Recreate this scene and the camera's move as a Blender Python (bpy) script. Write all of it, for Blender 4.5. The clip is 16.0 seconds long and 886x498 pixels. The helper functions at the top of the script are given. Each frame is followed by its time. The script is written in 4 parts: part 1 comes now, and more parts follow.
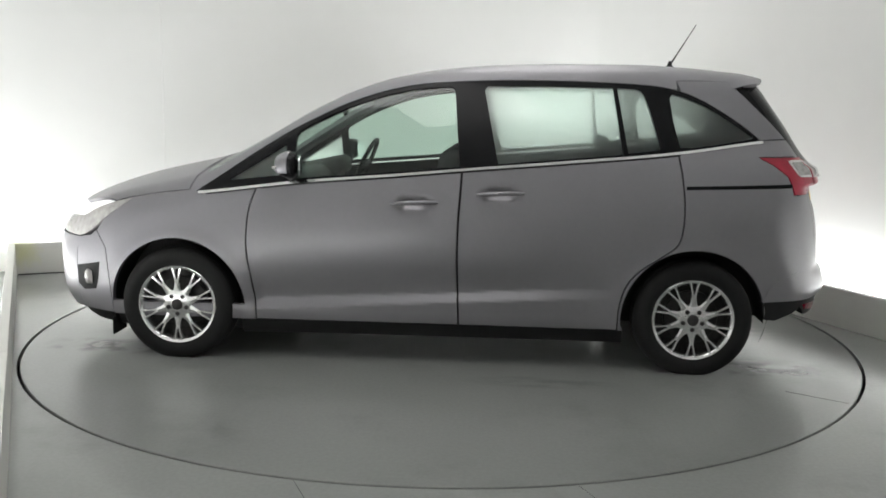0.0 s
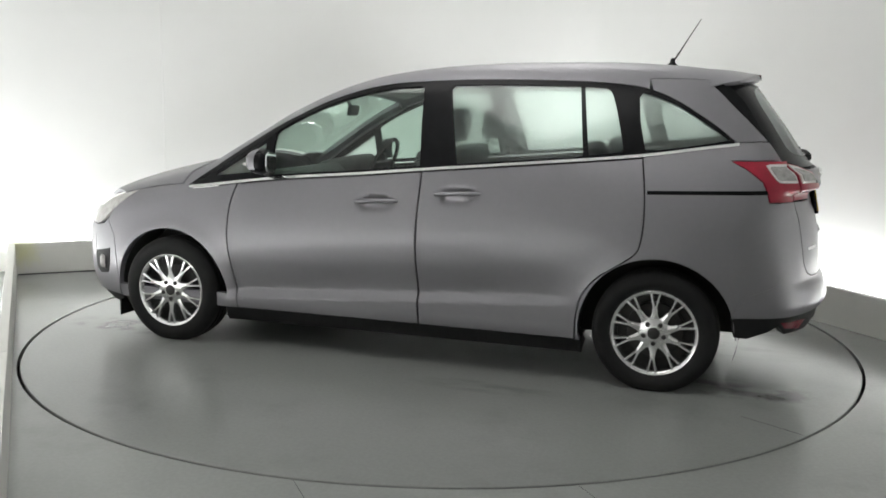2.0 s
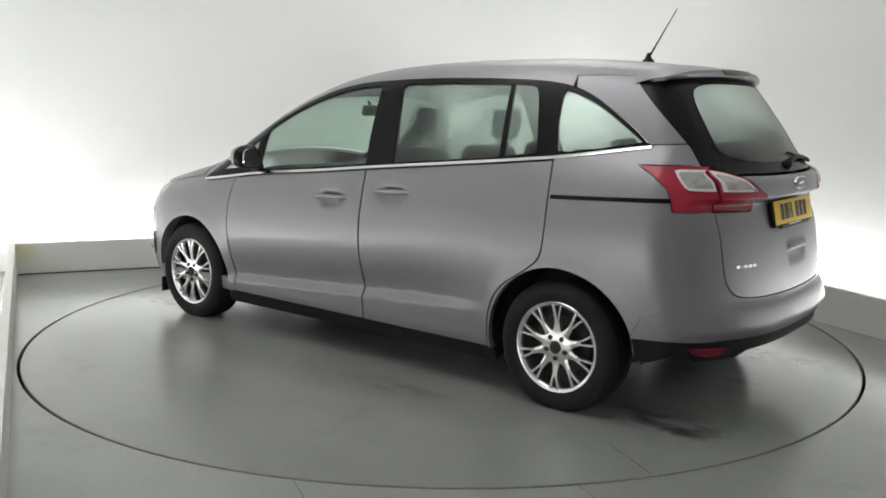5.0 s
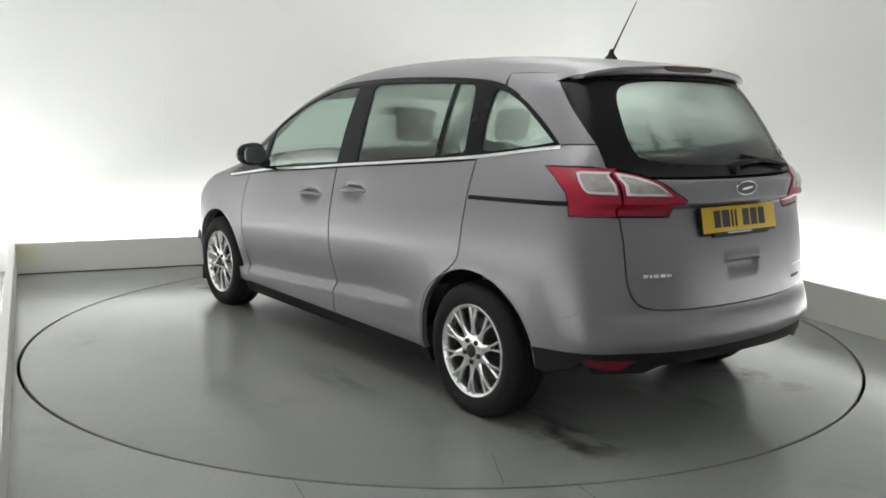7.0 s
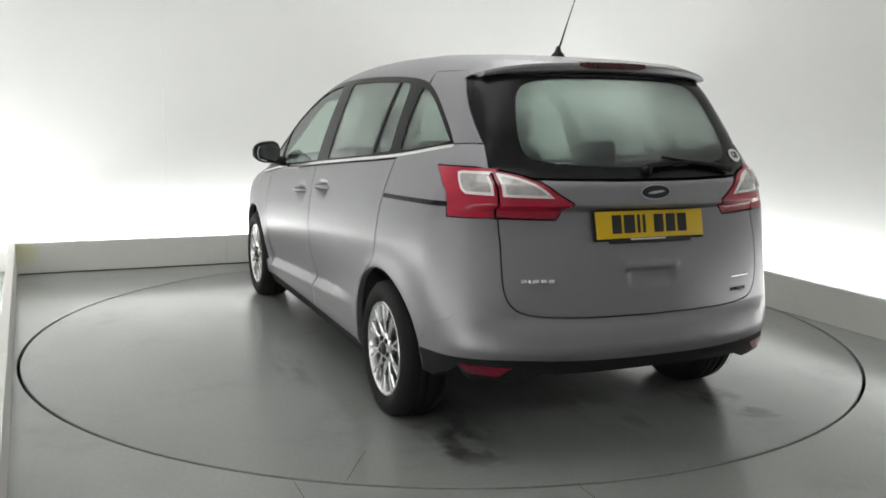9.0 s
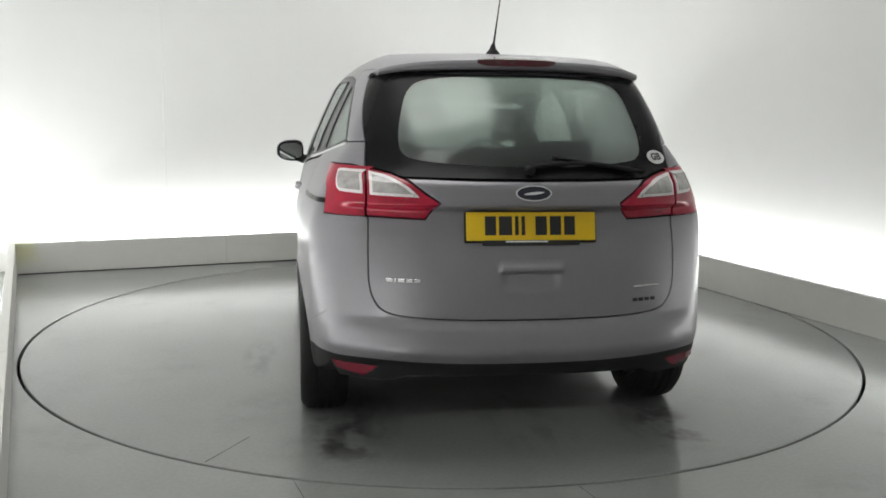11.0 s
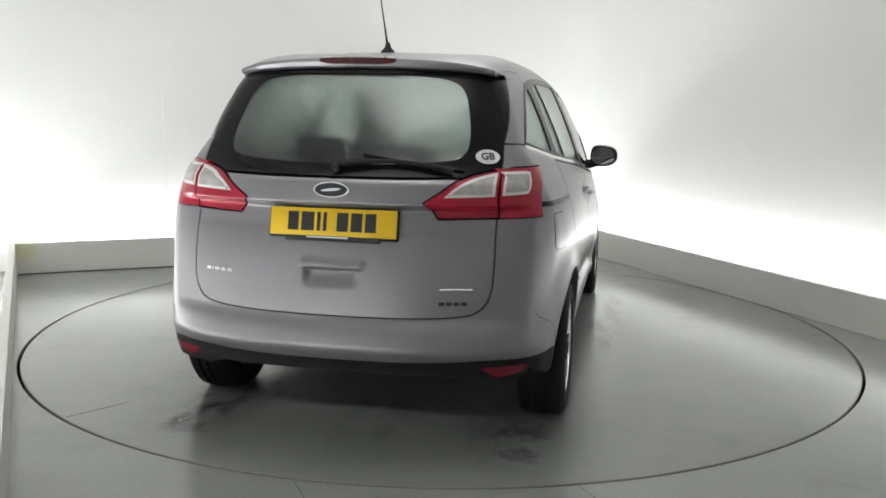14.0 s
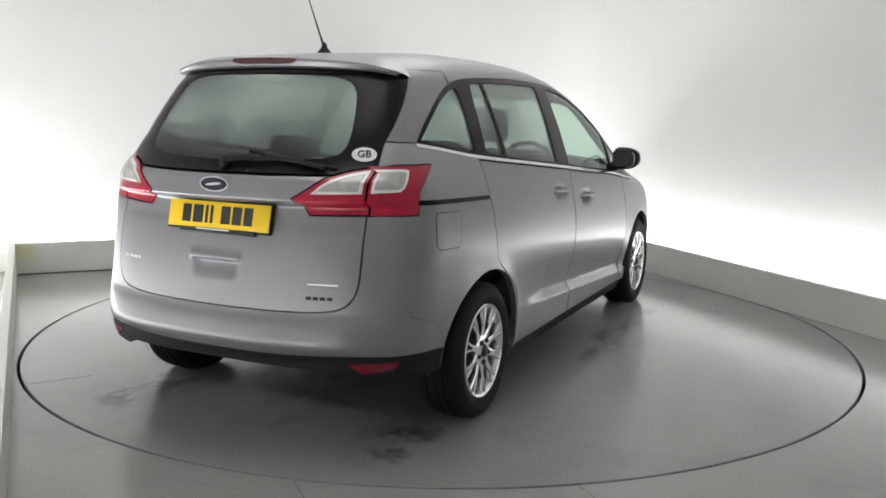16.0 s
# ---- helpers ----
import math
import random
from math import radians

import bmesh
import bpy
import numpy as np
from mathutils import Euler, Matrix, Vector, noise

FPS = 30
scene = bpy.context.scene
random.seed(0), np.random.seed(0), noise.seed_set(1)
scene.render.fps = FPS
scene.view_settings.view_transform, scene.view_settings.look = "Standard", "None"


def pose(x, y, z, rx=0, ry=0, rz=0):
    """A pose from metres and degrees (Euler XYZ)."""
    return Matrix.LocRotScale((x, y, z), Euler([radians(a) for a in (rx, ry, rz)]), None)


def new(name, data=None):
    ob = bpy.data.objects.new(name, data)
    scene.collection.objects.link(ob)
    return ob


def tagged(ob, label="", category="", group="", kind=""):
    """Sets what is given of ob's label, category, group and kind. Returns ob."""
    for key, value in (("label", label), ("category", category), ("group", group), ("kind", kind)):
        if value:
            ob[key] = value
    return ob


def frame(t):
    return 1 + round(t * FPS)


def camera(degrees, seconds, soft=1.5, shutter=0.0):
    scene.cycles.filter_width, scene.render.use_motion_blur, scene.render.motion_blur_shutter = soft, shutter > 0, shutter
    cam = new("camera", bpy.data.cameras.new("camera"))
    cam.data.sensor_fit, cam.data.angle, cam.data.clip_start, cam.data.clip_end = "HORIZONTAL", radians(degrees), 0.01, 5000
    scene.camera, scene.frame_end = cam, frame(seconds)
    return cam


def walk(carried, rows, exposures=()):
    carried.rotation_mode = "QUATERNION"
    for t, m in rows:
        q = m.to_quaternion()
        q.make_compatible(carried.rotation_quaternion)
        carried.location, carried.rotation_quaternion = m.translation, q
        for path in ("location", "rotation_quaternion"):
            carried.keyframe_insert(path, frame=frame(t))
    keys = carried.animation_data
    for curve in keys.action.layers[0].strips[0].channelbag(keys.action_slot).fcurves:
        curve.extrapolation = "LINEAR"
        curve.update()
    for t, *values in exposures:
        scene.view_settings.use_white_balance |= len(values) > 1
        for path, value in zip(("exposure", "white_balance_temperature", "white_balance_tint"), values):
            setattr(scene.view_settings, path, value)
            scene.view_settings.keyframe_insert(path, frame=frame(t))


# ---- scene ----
# camera on its stand before the turntable
cam = camera(52.93, 16.0, soft=1.7)
EYE = (0.0, -5.573, 1.394)
VIEW = pose(*EYE, 80.90, 0, 0.0095) @ pose(0, 0, 0, 0, 0, 0.940)
walk(cam, [(0.0, VIEW), (16.0, VIEW)], exposures=[(0.0, 0.0, 6500, 10), (16.0, 0.0, 6500, 10)])

# room axes: turned against the camera's line; U runs along the back wall, V towards it
ROOM_TURN = 23.2
ROOM = pose(0, 0, 0, 0, 0, ROOM_TURN)
LEFT, RIGHT, BACK, FRONT, HIGH = -2.575, 2.455, 2.68, -7.4, 3.6   # plinth faces, front wall, ceiling
PLINTH_H, PLINTH_T, TROUGH = 0.253, 0.05, 0.24
DISC_R = 2.456

HEAD_0, SPIN = 175.905, -6.971       # heading of the turntable at the start, degrees per second


# ---- world and lamps ----
world = bpy.data.worlds.new("studio_world")
scene.world = world
world.use_nodes = True
world.node_tree.nodes["Background"].inputs["Color"].default_value = (0.8, 0.8, 0.78, 1)
world.node_tree.nodes["Background"].inputs["Strength"].default_value = 0.02


def cove_lamp(x, y, rz, length, power):
    """A long tube light lying behind the plinth, shining up at the wall."""
    data = bpy.data.lights.new("cove_light", "AREA")
    data.shape, data.size, data.size_y, data.energy = "RECTANGLE", length, 0.08, power
    data.color = (0.975, 1.0, 0.995)
    ob = new("cove_light", data)
    ob.matrix_world = ROOM @ pose(x, y, 0.12, 0, 0, rz) @ pose(0, 0, 0, 180 - 8, 0, 0)
    return ob


cove_lamp(0.0, BACK + PLINTH_T + 0.15, 0, 4.7, 54)
cove_lamp(RIGHT + PLINTH_T + 0.15, -0.8, -90, 6.8, 80)
cove_lamp(LEFT - PLINTH_T - 0.15, -0.8, 90, 6.8, 86)


# ---- materials ----
def mat(name, color, rough=0.5, metal=0.0, vary=0.0, scale=6.0, bump=0.0, bump_scale=200.0, coat=0.0, rough_vary=0.0, spec=0.5, emit=0.0, coat_rough=0.05):
    m = bpy.data.materials.new(name)
    m.use_nodes = True
    nt = m.node_tree
    b = nt.nodes["Principled BSDF"]
    b.inputs["Base Color"].default_value = (*color, 1)
    b.inputs["Roughness"].default_value = rough
    b.inputs["Metallic"].default_value = metal
    b.inputs["Specular IOR Level"].default_value = spec
    b.inputs["Coat Weight"].default_value = coat
    b.inputs["Coat Roughness"].default_value = coat_rough
    if emit:
        b.inputs["Emission Color"].default_value = (*color, 1)
        b.inputs["Emission Strength"].default_value = emit
    co = nt.nodes.new("ShaderNodeTexCoord")
    if vary or rough_vary:
        n1 = nt.nodes.new("ShaderNodeTexNoise")
        n1.inputs["Scale"].default_value, n1.inputs["Detail"].default_value = scale, 6
        n2 = nt.nodes.new("ShaderNodeTexNoise")
        n2.inputs["Scale"].default_value, n2.inputs["Detail"].default_value = scale * 9, 3
        mix = nt.nodes.new("ShaderNodeMath")
        mix.operation = "MULTIPLY_ADD"
        mix.inputs[1].default_value = 0.45
        nt.links.new(co.outputs["Object"], n1.inputs["Vector"])
        nt.links.new(co.outputs["Object"], n2.inputs["Vector"])
        nt.links.new(n2.outputs["Fac"], mix.inputs[0])
        nt.links.new(n1.outputs["Fac"], mix.inputs[2])
        if vary:
            r = nt.nodes.new("ShaderNodeMapRange")
            r.inputs["From Min"].default_value, r.inputs["From Max"].default_value = 0.45, 1.0
            r.inputs["To Min"].default_value, r.inputs["To Max"].default_value = 1 - vary, 1 + vary
            h = nt.nodes.new("ShaderNodeHueSaturation")
            h.inputs["Color"].default_value = (*color, 1)
            nt.links.new(mix.outputs[0], r.inputs["Value"])
            nt.links.new(r.outputs[0], h.inputs["Value"])
            nt.links.new(h.outputs[0], b.inputs["Base Color"])
        if rough_vary:
            r = nt.nodes.new("ShaderNodeMapRange")
            r.inputs["From Min"].default_value, r.inputs["From Max"].default_value = 0.45, 1.0
            r.inputs["To Min"].default_value, r.inputs["To Max"].default_value = rough - rough_vary, rough + rough_vary
            nt.links.new(mix.outputs[0], r.inputs["Value"])
            nt.links.new(r.outputs[0], b.inputs["Roughness"])
    if bump:
        n = nt.nodes.new("ShaderNodeTexNoise")
        n.inputs["Scale"].default_value, n.inputs["Detail"].default_value = bump_scale, 4
        bp = nt.nodes.new("ShaderNodeBump")
        bp.inputs["Strength"].default_value, bp.inputs["Distance"].default_value = bump, 0.004
        nt.links.new(co.outputs["Object"], n.inputs["Vector"])
        nt.links.new(n.outputs["Fac"], bp.inputs["Height"])
        nt.links.new(bp.outputs[0], b.inputs["Normal"])
    return m


def glass_mat(name, tint, gloss_rough=0.02, haze=0.0):
    m = bpy.data.materials.new(name)
    m.use_nodes = True
    nt = m.node_tree
    nt.nodes.remove(nt.nodes["Principled BSDF"])
    tr = nt.nodes.new("ShaderNodeBsdfTransparent")
    tr.inputs["Color"].default_value = (*tint, 1)
    gl = nt.nodes.new("ShaderNodeBsdfGlossy")
    gl.inputs["Roughness"].default_value = gloss_rough
    lw = nt.nodes.new("ShaderNodeLayerWeight")
    lw.inputs["Blend"].default_value = 0.5
    pw = nt.nodes.new("ShaderNodeMath")
    pw.operation, pw.inputs[1].default_value = "POWER", 4.0
    fr = nt.nodes.new("ShaderNodeMath")
    fr.operation, fr.inputs[1].default_value, fr.inputs[2].default_value = "MULTIPLY_ADD", 0.75, 0.07
    nt.links.new(lw.outputs["Facing"], pw.inputs[0])
    nt.links.new(pw.outputs[0], fr.inputs[0])
    mx = nt.nodes.new("ShaderNodeMixShader")
    nt.links.new(fr.outputs[0], mx.inputs[0])
    # milky haze put into the pane by a rough, pale refraction
    hz = nt.nodes.new("ShaderNodeBsdfRefraction")
    hz.inputs["Color"].default_value = (0.86, 0.94, 0.90, 1)
    hz.inputs["Roughness"].default_value = 0.7
    hz.inputs["IOR"].default_value = 1.2
    fm = nt.nodes.new("ShaderNodeMixShader")
    fm.inputs[0].default_value = haze
    nt.links.new(tr.outputs[0], fm.inputs[1])
    nt.links.new(hz.outputs[0], fm.inputs[2])
    nt.links.new(fm.outputs[0], mx.inputs[1])
    nt.links.new(gl.outputs[0], mx.inputs[2])
    nt.links.new(mx.outputs[0], nt.nodes["Material Output"].inputs["Surface"])
    return m


M_WALL = mat("white_wall_paint", (0.80, 0.80, 0.785), 0.75, vary=0.015, scale=0.7, bump=0.05, bump_scale=60)
M_PLINTH = mat("off_white_board", (0.66, 0.655, 0.62), 0.6, vary=0.05, scale=1.5, bump=0.05, bump_scale=30)


def stained_board():
    """The off-white board with a yellowish scuff near one end."""
    m = mat("off_white_board_scuffed", (0.66, 0.655, 0.62), 0.6, vary=0.05, scale=1.5, bump=0.05, bump_scale=30)
    nt = m.node_tree
    b = nt.nodes["Principled BSDF"]
    base = b.inputs["Base Color"].links[0].from_socket
    co = nt.nodes.new("ShaderNodeTexCoord")
    ds = nt.nodes.new("ShaderNodeVectorMath")
    ds.operation = "DISTANCE"
    ds.inputs[1].default_value = (5.03, 0.0, 0.19)
    ns = nt.nodes.new("ShaderNodeTexNoise")
    ns.inputs["Scale"].default_value = 14
    ad = nt.nodes.new("ShaderNodeMath")
    ad.operation, ad.inputs[1].default_value = "MULTIPLY_ADD", 0.16
    mr = nt.nodes.new("ShaderNodeMapRange")
    for k, v in zip(("From Min", "From Max", "To Min", "To Max"), (0.10, 0.24, 0.75, 0.0)):
        mr.inputs[k].default_value = v
    mx = nt.nodes.new("ShaderNodeMix")
    mx.data_type = "RGBA"
    mx.inputs["B"].default_value = (0.62, 0.62, 0.33, 1)
    nt.links.new(co.outputs["Object"], ds.inputs[0])
    nt.links.new(co.outputs["Object"], ns.inputs["Vector"])
    nt.links.new(ns.outputs["Fac"], ad.inputs[0])
    nt.links.new(ds.outputs["Value"], ad.inputs[2])
    nt.links.new(ad.outputs[0], mr.inputs["Value"])
    nt.links.new(mr.outputs[0], mx.inputs["Factor"])
    nt.links.new(base, mx.inputs["A"])
    nt.links.new(mx.outputs["Result"], b.inputs["Base Color"])
    return m


M_SCUFFED = stained_board()
M_CEIL = mat("ceiling_paint", (0.7, 0.7, 0.69), 0.85, vary=0.02, scale=0.8)


def floor_mat(name, color, rough, marks):
    """Worn floor paint: broad soft patches, fine grain, scattered scuffs and, on the turntable, tyre marks."""
    m = bpy.data.materials.new(name)
    m.use_nodes = True
    nt = m.node_tree
    b = nt.nodes["Principled BSDF"]
    co = nt.nodes.new("ShaderNodeTexCoord")

    def noise_node(scale, detail, stretch=None):
        n = nt.nodes.new("ShaderNodeTexNoise")
        n.inputs["Scale"].default_value, n.inputs["Detail"].default_value = scale, detail
        if stretch:
            mp = nt.nodes.new("ShaderNodeMapping")
            mp.inputs["Scale"].default_value = stretch
            nt.links.new(co.outputs["Object"], mp.inputs["Vector"])
            nt.links.new(mp.outputs[0], n.inputs["Vector"])
        else:
            nt.links.new(co.outputs["Object"], n.inputs["Vector"])
        return n.outputs["Fac"]

    def remap(sock, a, z, lo, hi):
        r = nt.nodes.new("ShaderNodeMapRange")
        r.interpolation_type = "SMOOTHSTEP"
        for k, v in zip(("From Min", "From Max", "To Min", "To Max"), (a, z, lo, hi)):
            r.inputs[k].default_value = v
        nt.links.new(sock, r.inputs["Value"])
        return r.outputs[0]

    def op(kind, a, c):
        n = nt.nodes.new("ShaderNodeMath")
        n.operation = kind
        for k, v in ((0, a), (1, c)):
            if isinstance(v, (int, float)):
                n.inputs[k].default_value = v
            else:
                nt.links.new(v, n.inputs[k])
        return n.outputs[0]

    tone = op("MULTIPLY", remap(noise_node(0.7, 2), 0.25, 0.75, 0.94, 1.06), remap(noise_node(55, 3), 0.3, 0.7, 0.97, 1.03))
    grime = op("MULTIPLY", remap(noise_node(1.6, 5), 0.48, 0.72, 0, 1), remap(noise_node(7, 4), 0.35, 0.7, 0.3, 1))
    tone = op("MULTIPLY", tone, op("SUBTRACT", 1.0, op("MULTIPLY", grime, 0.16)))
    if marks:
        sep = nt.nodes.new("ShaderNodeSeparateXYZ")
        nt.links.new(co.outputs["Object"], sep.inputs[0])
        off = op("ABSOLUTE", op("SUBTRACT", op("ABSOLUTE", sep.outputs[1], 0), 0.72), 0)
        run = op("ABSOLUTE", op("ADD", op("ABSOLUTE", sep.outputs[0], 0), -1.85), 0)
        band = op("MULTIPLY", remap(off, 0.06, 0.17, 1, 0), remap(run, 0.12, 0.42, 1, 0))
        band = op("MULTIPLY", band, remap(noise_node(6, 5), 0.42, 0.62, 0.0, 1.0))
        tone = op("MULTIPLY", tone, op("SUBTRACT", 1.0, op("MULTIPLY", band, 0.6)))
        # soft dark smears, broken by noise, along the car's sides and tail
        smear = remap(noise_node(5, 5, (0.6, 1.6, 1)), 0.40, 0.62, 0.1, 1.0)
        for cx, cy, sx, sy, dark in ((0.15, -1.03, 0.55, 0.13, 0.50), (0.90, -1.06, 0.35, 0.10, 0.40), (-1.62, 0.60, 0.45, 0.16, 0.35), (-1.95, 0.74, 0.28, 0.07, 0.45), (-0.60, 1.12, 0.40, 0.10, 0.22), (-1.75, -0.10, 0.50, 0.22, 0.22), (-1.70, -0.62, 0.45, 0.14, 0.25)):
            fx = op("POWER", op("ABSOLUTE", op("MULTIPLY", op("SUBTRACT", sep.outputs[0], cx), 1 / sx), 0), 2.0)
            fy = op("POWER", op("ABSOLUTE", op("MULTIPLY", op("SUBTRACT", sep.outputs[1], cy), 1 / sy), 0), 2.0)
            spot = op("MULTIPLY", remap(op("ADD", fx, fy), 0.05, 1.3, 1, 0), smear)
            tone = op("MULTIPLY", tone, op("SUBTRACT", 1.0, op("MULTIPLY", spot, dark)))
    h = nt.nodes.new("ShaderNodeHueSaturation")
    h.inputs["Color"].default_value = (*color, 1)
    nt.links.new(tone, h.inputs["Value"])
    nt.links.new(h.outputs[0], b.inputs["Base Color"])
    b.inputs["Roughness"].default_value = rough
    return m


M_FLOOR = floor_mat("grey_floor_paint", (0.282, 0.290, 0.280), 0.21, False)
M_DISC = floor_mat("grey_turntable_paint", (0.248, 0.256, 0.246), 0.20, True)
M_GAP = mat("dark_gap", (0.012, 0.012, 0.012), 0.9)
M_PAINT = mat("silver_mauve_metallic_paint", (0.247, 0.238, 0.259), 0.45, metal=0.52, vary=0.02, scale=40, bump=0.02, bump_scale=900, coat=0.5, coat_rough=0.2)
M_BLACK = mat("gloss_black_trim", (0.008, 0.008, 0.009), 0.25, vary=0.1, scale=20, spec=0.15)
M_PLASTIC = mat("black_grained_plastic", (0.012, 0.012, 0.0125), 0.6, spec=0.25, vary=0.12, scale=12, bump=0.2, bump_scale=350)
M_INNER = mat("dark_inner_metal", (0.02, 0.02, 0.02), 0.8)
M_CHROME = mat("bright_chrome", (0.88, 0.88, 0.88), 0.14, metal=1.0, vary=0.02, scale=30)
M_ALLOY = mat("silver_alloy", (0.76, 0.76, 0.76), 0.22, metal=0.95, vary=0.04, scale=30, coat=0.3)
M_DARKMETAL = mat("dark_brake_metal", (0.045, 0.043, 0.042), 0.5, metal=0.7, vary=0.2, scale=25)
M_RUBBER = mat("tyre_rubber", (0.010, 0.010, 0.010), 0.75, spec=0.3, vary=0.2, scale=15, bump=0.15, bump_scale=150)
M_RED = mat("red_lamp_lens", (0.36, 0.003, 0.028), 0.28, vary=0.2, scale=18, coat=0.25, bump=0.05, bump_scale=120)
M_REDDARK = mat("dark_red_lamp_lens", (0.055, 0.004, 0.008), 0.2, vary=0.1, scale=25, coat=0.5)
M_CLEAR = mat("clear_lamp_lens", (0.62, 0.60, 0.59), 0.22, vary=0.15, scale=35, coat=0.8, bump=0.15, bump_scale=90)
M_LENS = mat("grey_clear_lamp_lens", (0.40, 0.385, 0.375), 0.18, vary=0.25, scale=30, coat=0.8, bump=0.2, bump_scale=80)
M_CLEARRIM = mat("pale_lamp_rim", (0.80, 0.76, 0.76), 0.25, coat=0.6, vary=0.03)
M_YELLOW = mat("yellow_plate", (0.80, 0.52, 0.012), 0.42, vary=0.03, scale=20)
M_INK = mat("black_print", (0.02, 0.02, 0.02), 0.5)
M_WHITE = mat("white_sticker", (0.80, 0.80, 0.80), 0.45, vary=0.02)
M_SEAT = mat("dark_grey_fabric", (0.035, 0.036, 0.038), 0.9, vary=0.2, scale=20, bump=0.2, bump_scale=300)
M_TRIMIN = mat("grey_interior_trim", (0.06, 0.062, 0.062), 0.75, vary=0.1, scale=10)
M_LINER = mat("pale_headliner", (0.38, 0.38, 0.36), 0.9, vary=0.04, scale=15)
M_BADGE = mat("dark_blue_enamel", (0.006, 0.009, 0.024), 0.2, coat=0.3)
M_REFLECTOR = mat("red_reflector", (0.18, 0.002, 0.020), 0.25, vary=0.15, scale=30, coat=0.4)
M_GLASS = glass_mat("green_tinted_glass", (0.74, 0.87, 0.80), haze=0.05)
M_GLASSD = glass_mat("rear_tinted_glass", (0.80, 0.90, 0.855), 0.16, haze=0.82)
M_GLASSQ = glass_mat("milky_side_glass", (0.80, 0.90, 0.855), 0.10, haze=0.62)
M_MIRROR = mat("mirror_glass", (0.85, 0.87, 0.87), 0.03, metal=1.0)


# ---- mesh helpers ----
def mesh_ob(name, bm, material, parent=None, label="", smooth=False):
    me = bpy.data.meshes.new(name)
    bm.to_mesh(me)
    bm.free()
    me.materials.append(material)
    if smooth:
        for p in me.polygons:
            p.use_smooth = True
        me.set_sharp_from_angle(angle=radians(38))
    ob = new(name, me)
    if parent is not None:
        ob.parent = parent
    return tagged(ob, label)


def part(name, bm, material, parent, label="", smooth=True):
    return mesh_ob(name, bm, material, parent, label, smooth)


def box(bm, size, m=Matrix(), bevel=0.0, seg=2):
    r = bmesh.ops.create_cube(bm, size=1.0)
    bmesh.ops.scale(bm, vec=size, verts=r["verts"])
    if bevel:
        ed = list({e for v in r["verts"] for e in v.link_edges})
        r = bmesh.ops.bevel(bm, geom=ed, offset=bevel, segments=seg, affect="EDGES", profile=0.5)
        vs = list({v for f in r["faces"] for v in f.verts})
        vs = list({v for f in bm.faces if any(w in set(vs) for w in f.verts) for v in f.verts})
    else:
        vs = r["verts"]
    bmesh.ops.transform(bm, matrix=m, verts=vs)
    return vs


def lathe(bm, profile, seg=64, m=Matrix(), closed=False):
    """Turn (radius, height) pairs round the y axis."""
    rings = []
    for r, h in profile:
        ring = []
        for i in range(seg):
            a = 2 * math.pi * i / seg
            ring.append(bm.verts.new(m @ Vector((r * math.cos(a), h, r * math.sin(a)))))
        rings.append(ring)
    pairs = list(zip(rings, rings[1:]))
    if closed:
        pairs.append((rings[-1], rings[0]))
    for a, b in pairs:
        for i in range(seg):
            j = (i + 1) % seg
            bm.faces.new((a[i], a[j], b[j], b[i]))
    return rings


def tube(bm, pts, radii, seg=8):
    """A round bar through points."""
    pts = [Vector(p) for p in pts]
    rings = []
    for i, p in enumerate(pts):
        d = (pts[min(i + 1, len(pts) - 1)] - pts[max(i - 1, 0)]).normalized()
        a = d.cross(Vector((0.31, 0.95, 0.1))).normalized()
        b = d.cross(a)
        r = radii[i] if isinstance(radii, (list, tuple)) else radii
        rings.append([bm.verts.new(p + a * r * math.cos(2 * math.pi * k / seg) + b * r * math.sin(2 * math.pi * k / seg)) for k in range(seg)])
    for p, q in zip(rings, rings[1:]):
        for k in range(seg):
            bm.faces.new((p[k], p[(k + 1) % seg], q[(k + 1) % seg], q[k]))
    bm.faces.new(rings[0][::-1])
    bm.faces.new(rings[-1])


def prism(bm, outline, depth, m=Matrix()):
    """A flat outline (x, y) raised along z by depth."""
    lo = [bm.verts.new(m @ Vector((x, y, 0))) for x, y in outline]
    hi = [bm.verts.new(m @ Vector((x, y, depth))) for x, y in outline]
    n = len(outline)
    bm.faces.new(lo[::-1])
    bm.faces.new(hi)
    for i in range(n):
        bm.faces.new((lo[i], lo[(i + 1) % n], hi[(i + 1) % n], hi[i]))
    bmesh.ops.recalc_face_normals(bm, faces=bm.faces)


# ---- room ----
def rounded_wall():
    """One white wall band round the room with swept corners, 12 cm thick."""
    bm = bmesh.new()
    w0, w1 = LEFT - PLINTH_T - TROUGH, RIGHT + PLINTH_T + TROUGH
    v1, v0 = BACK + PLINTH_T + TROUGH, FRONT
    rad = 0.45
    for off, flip in ((0.0, False), (0.12, True)):
        loop = []
        for cx, cy, a0 in ((w1 - rad, v1 - rad, 0), (w0 + rad, v1 - rad, 90), (w0 + rad, v0 + rad, 180), (w1 - rad, v0 + rad, 270)):
            for k in range(13):
                a = radians(a0 + 90 * k / 12)
                loop.append((cx + (rad + off) * math.cos(a), cy + (rad + off) * math.sin(a)))
        lo = [bm.verts.new(ROOM @ Vector((x, y, 0))) for x, y in loop]
        hi = [bm.verts.new(ROOM @ Vector((x, y, HIGH))) for x, y in loop]
        n = len(loop)
        for i in range(n):
            f = (lo[i], lo[(i + 1) % n], hi[(i + 1) % n], hi[i])
            bm.faces.new(f if flip else f[::-1])
    ob = mesh_ob("wall_studio", bm, M_WALL, smooth=True)
    return tagged(ob, "seamless white painted studio wall with swept corners", "wall", kind="structure")


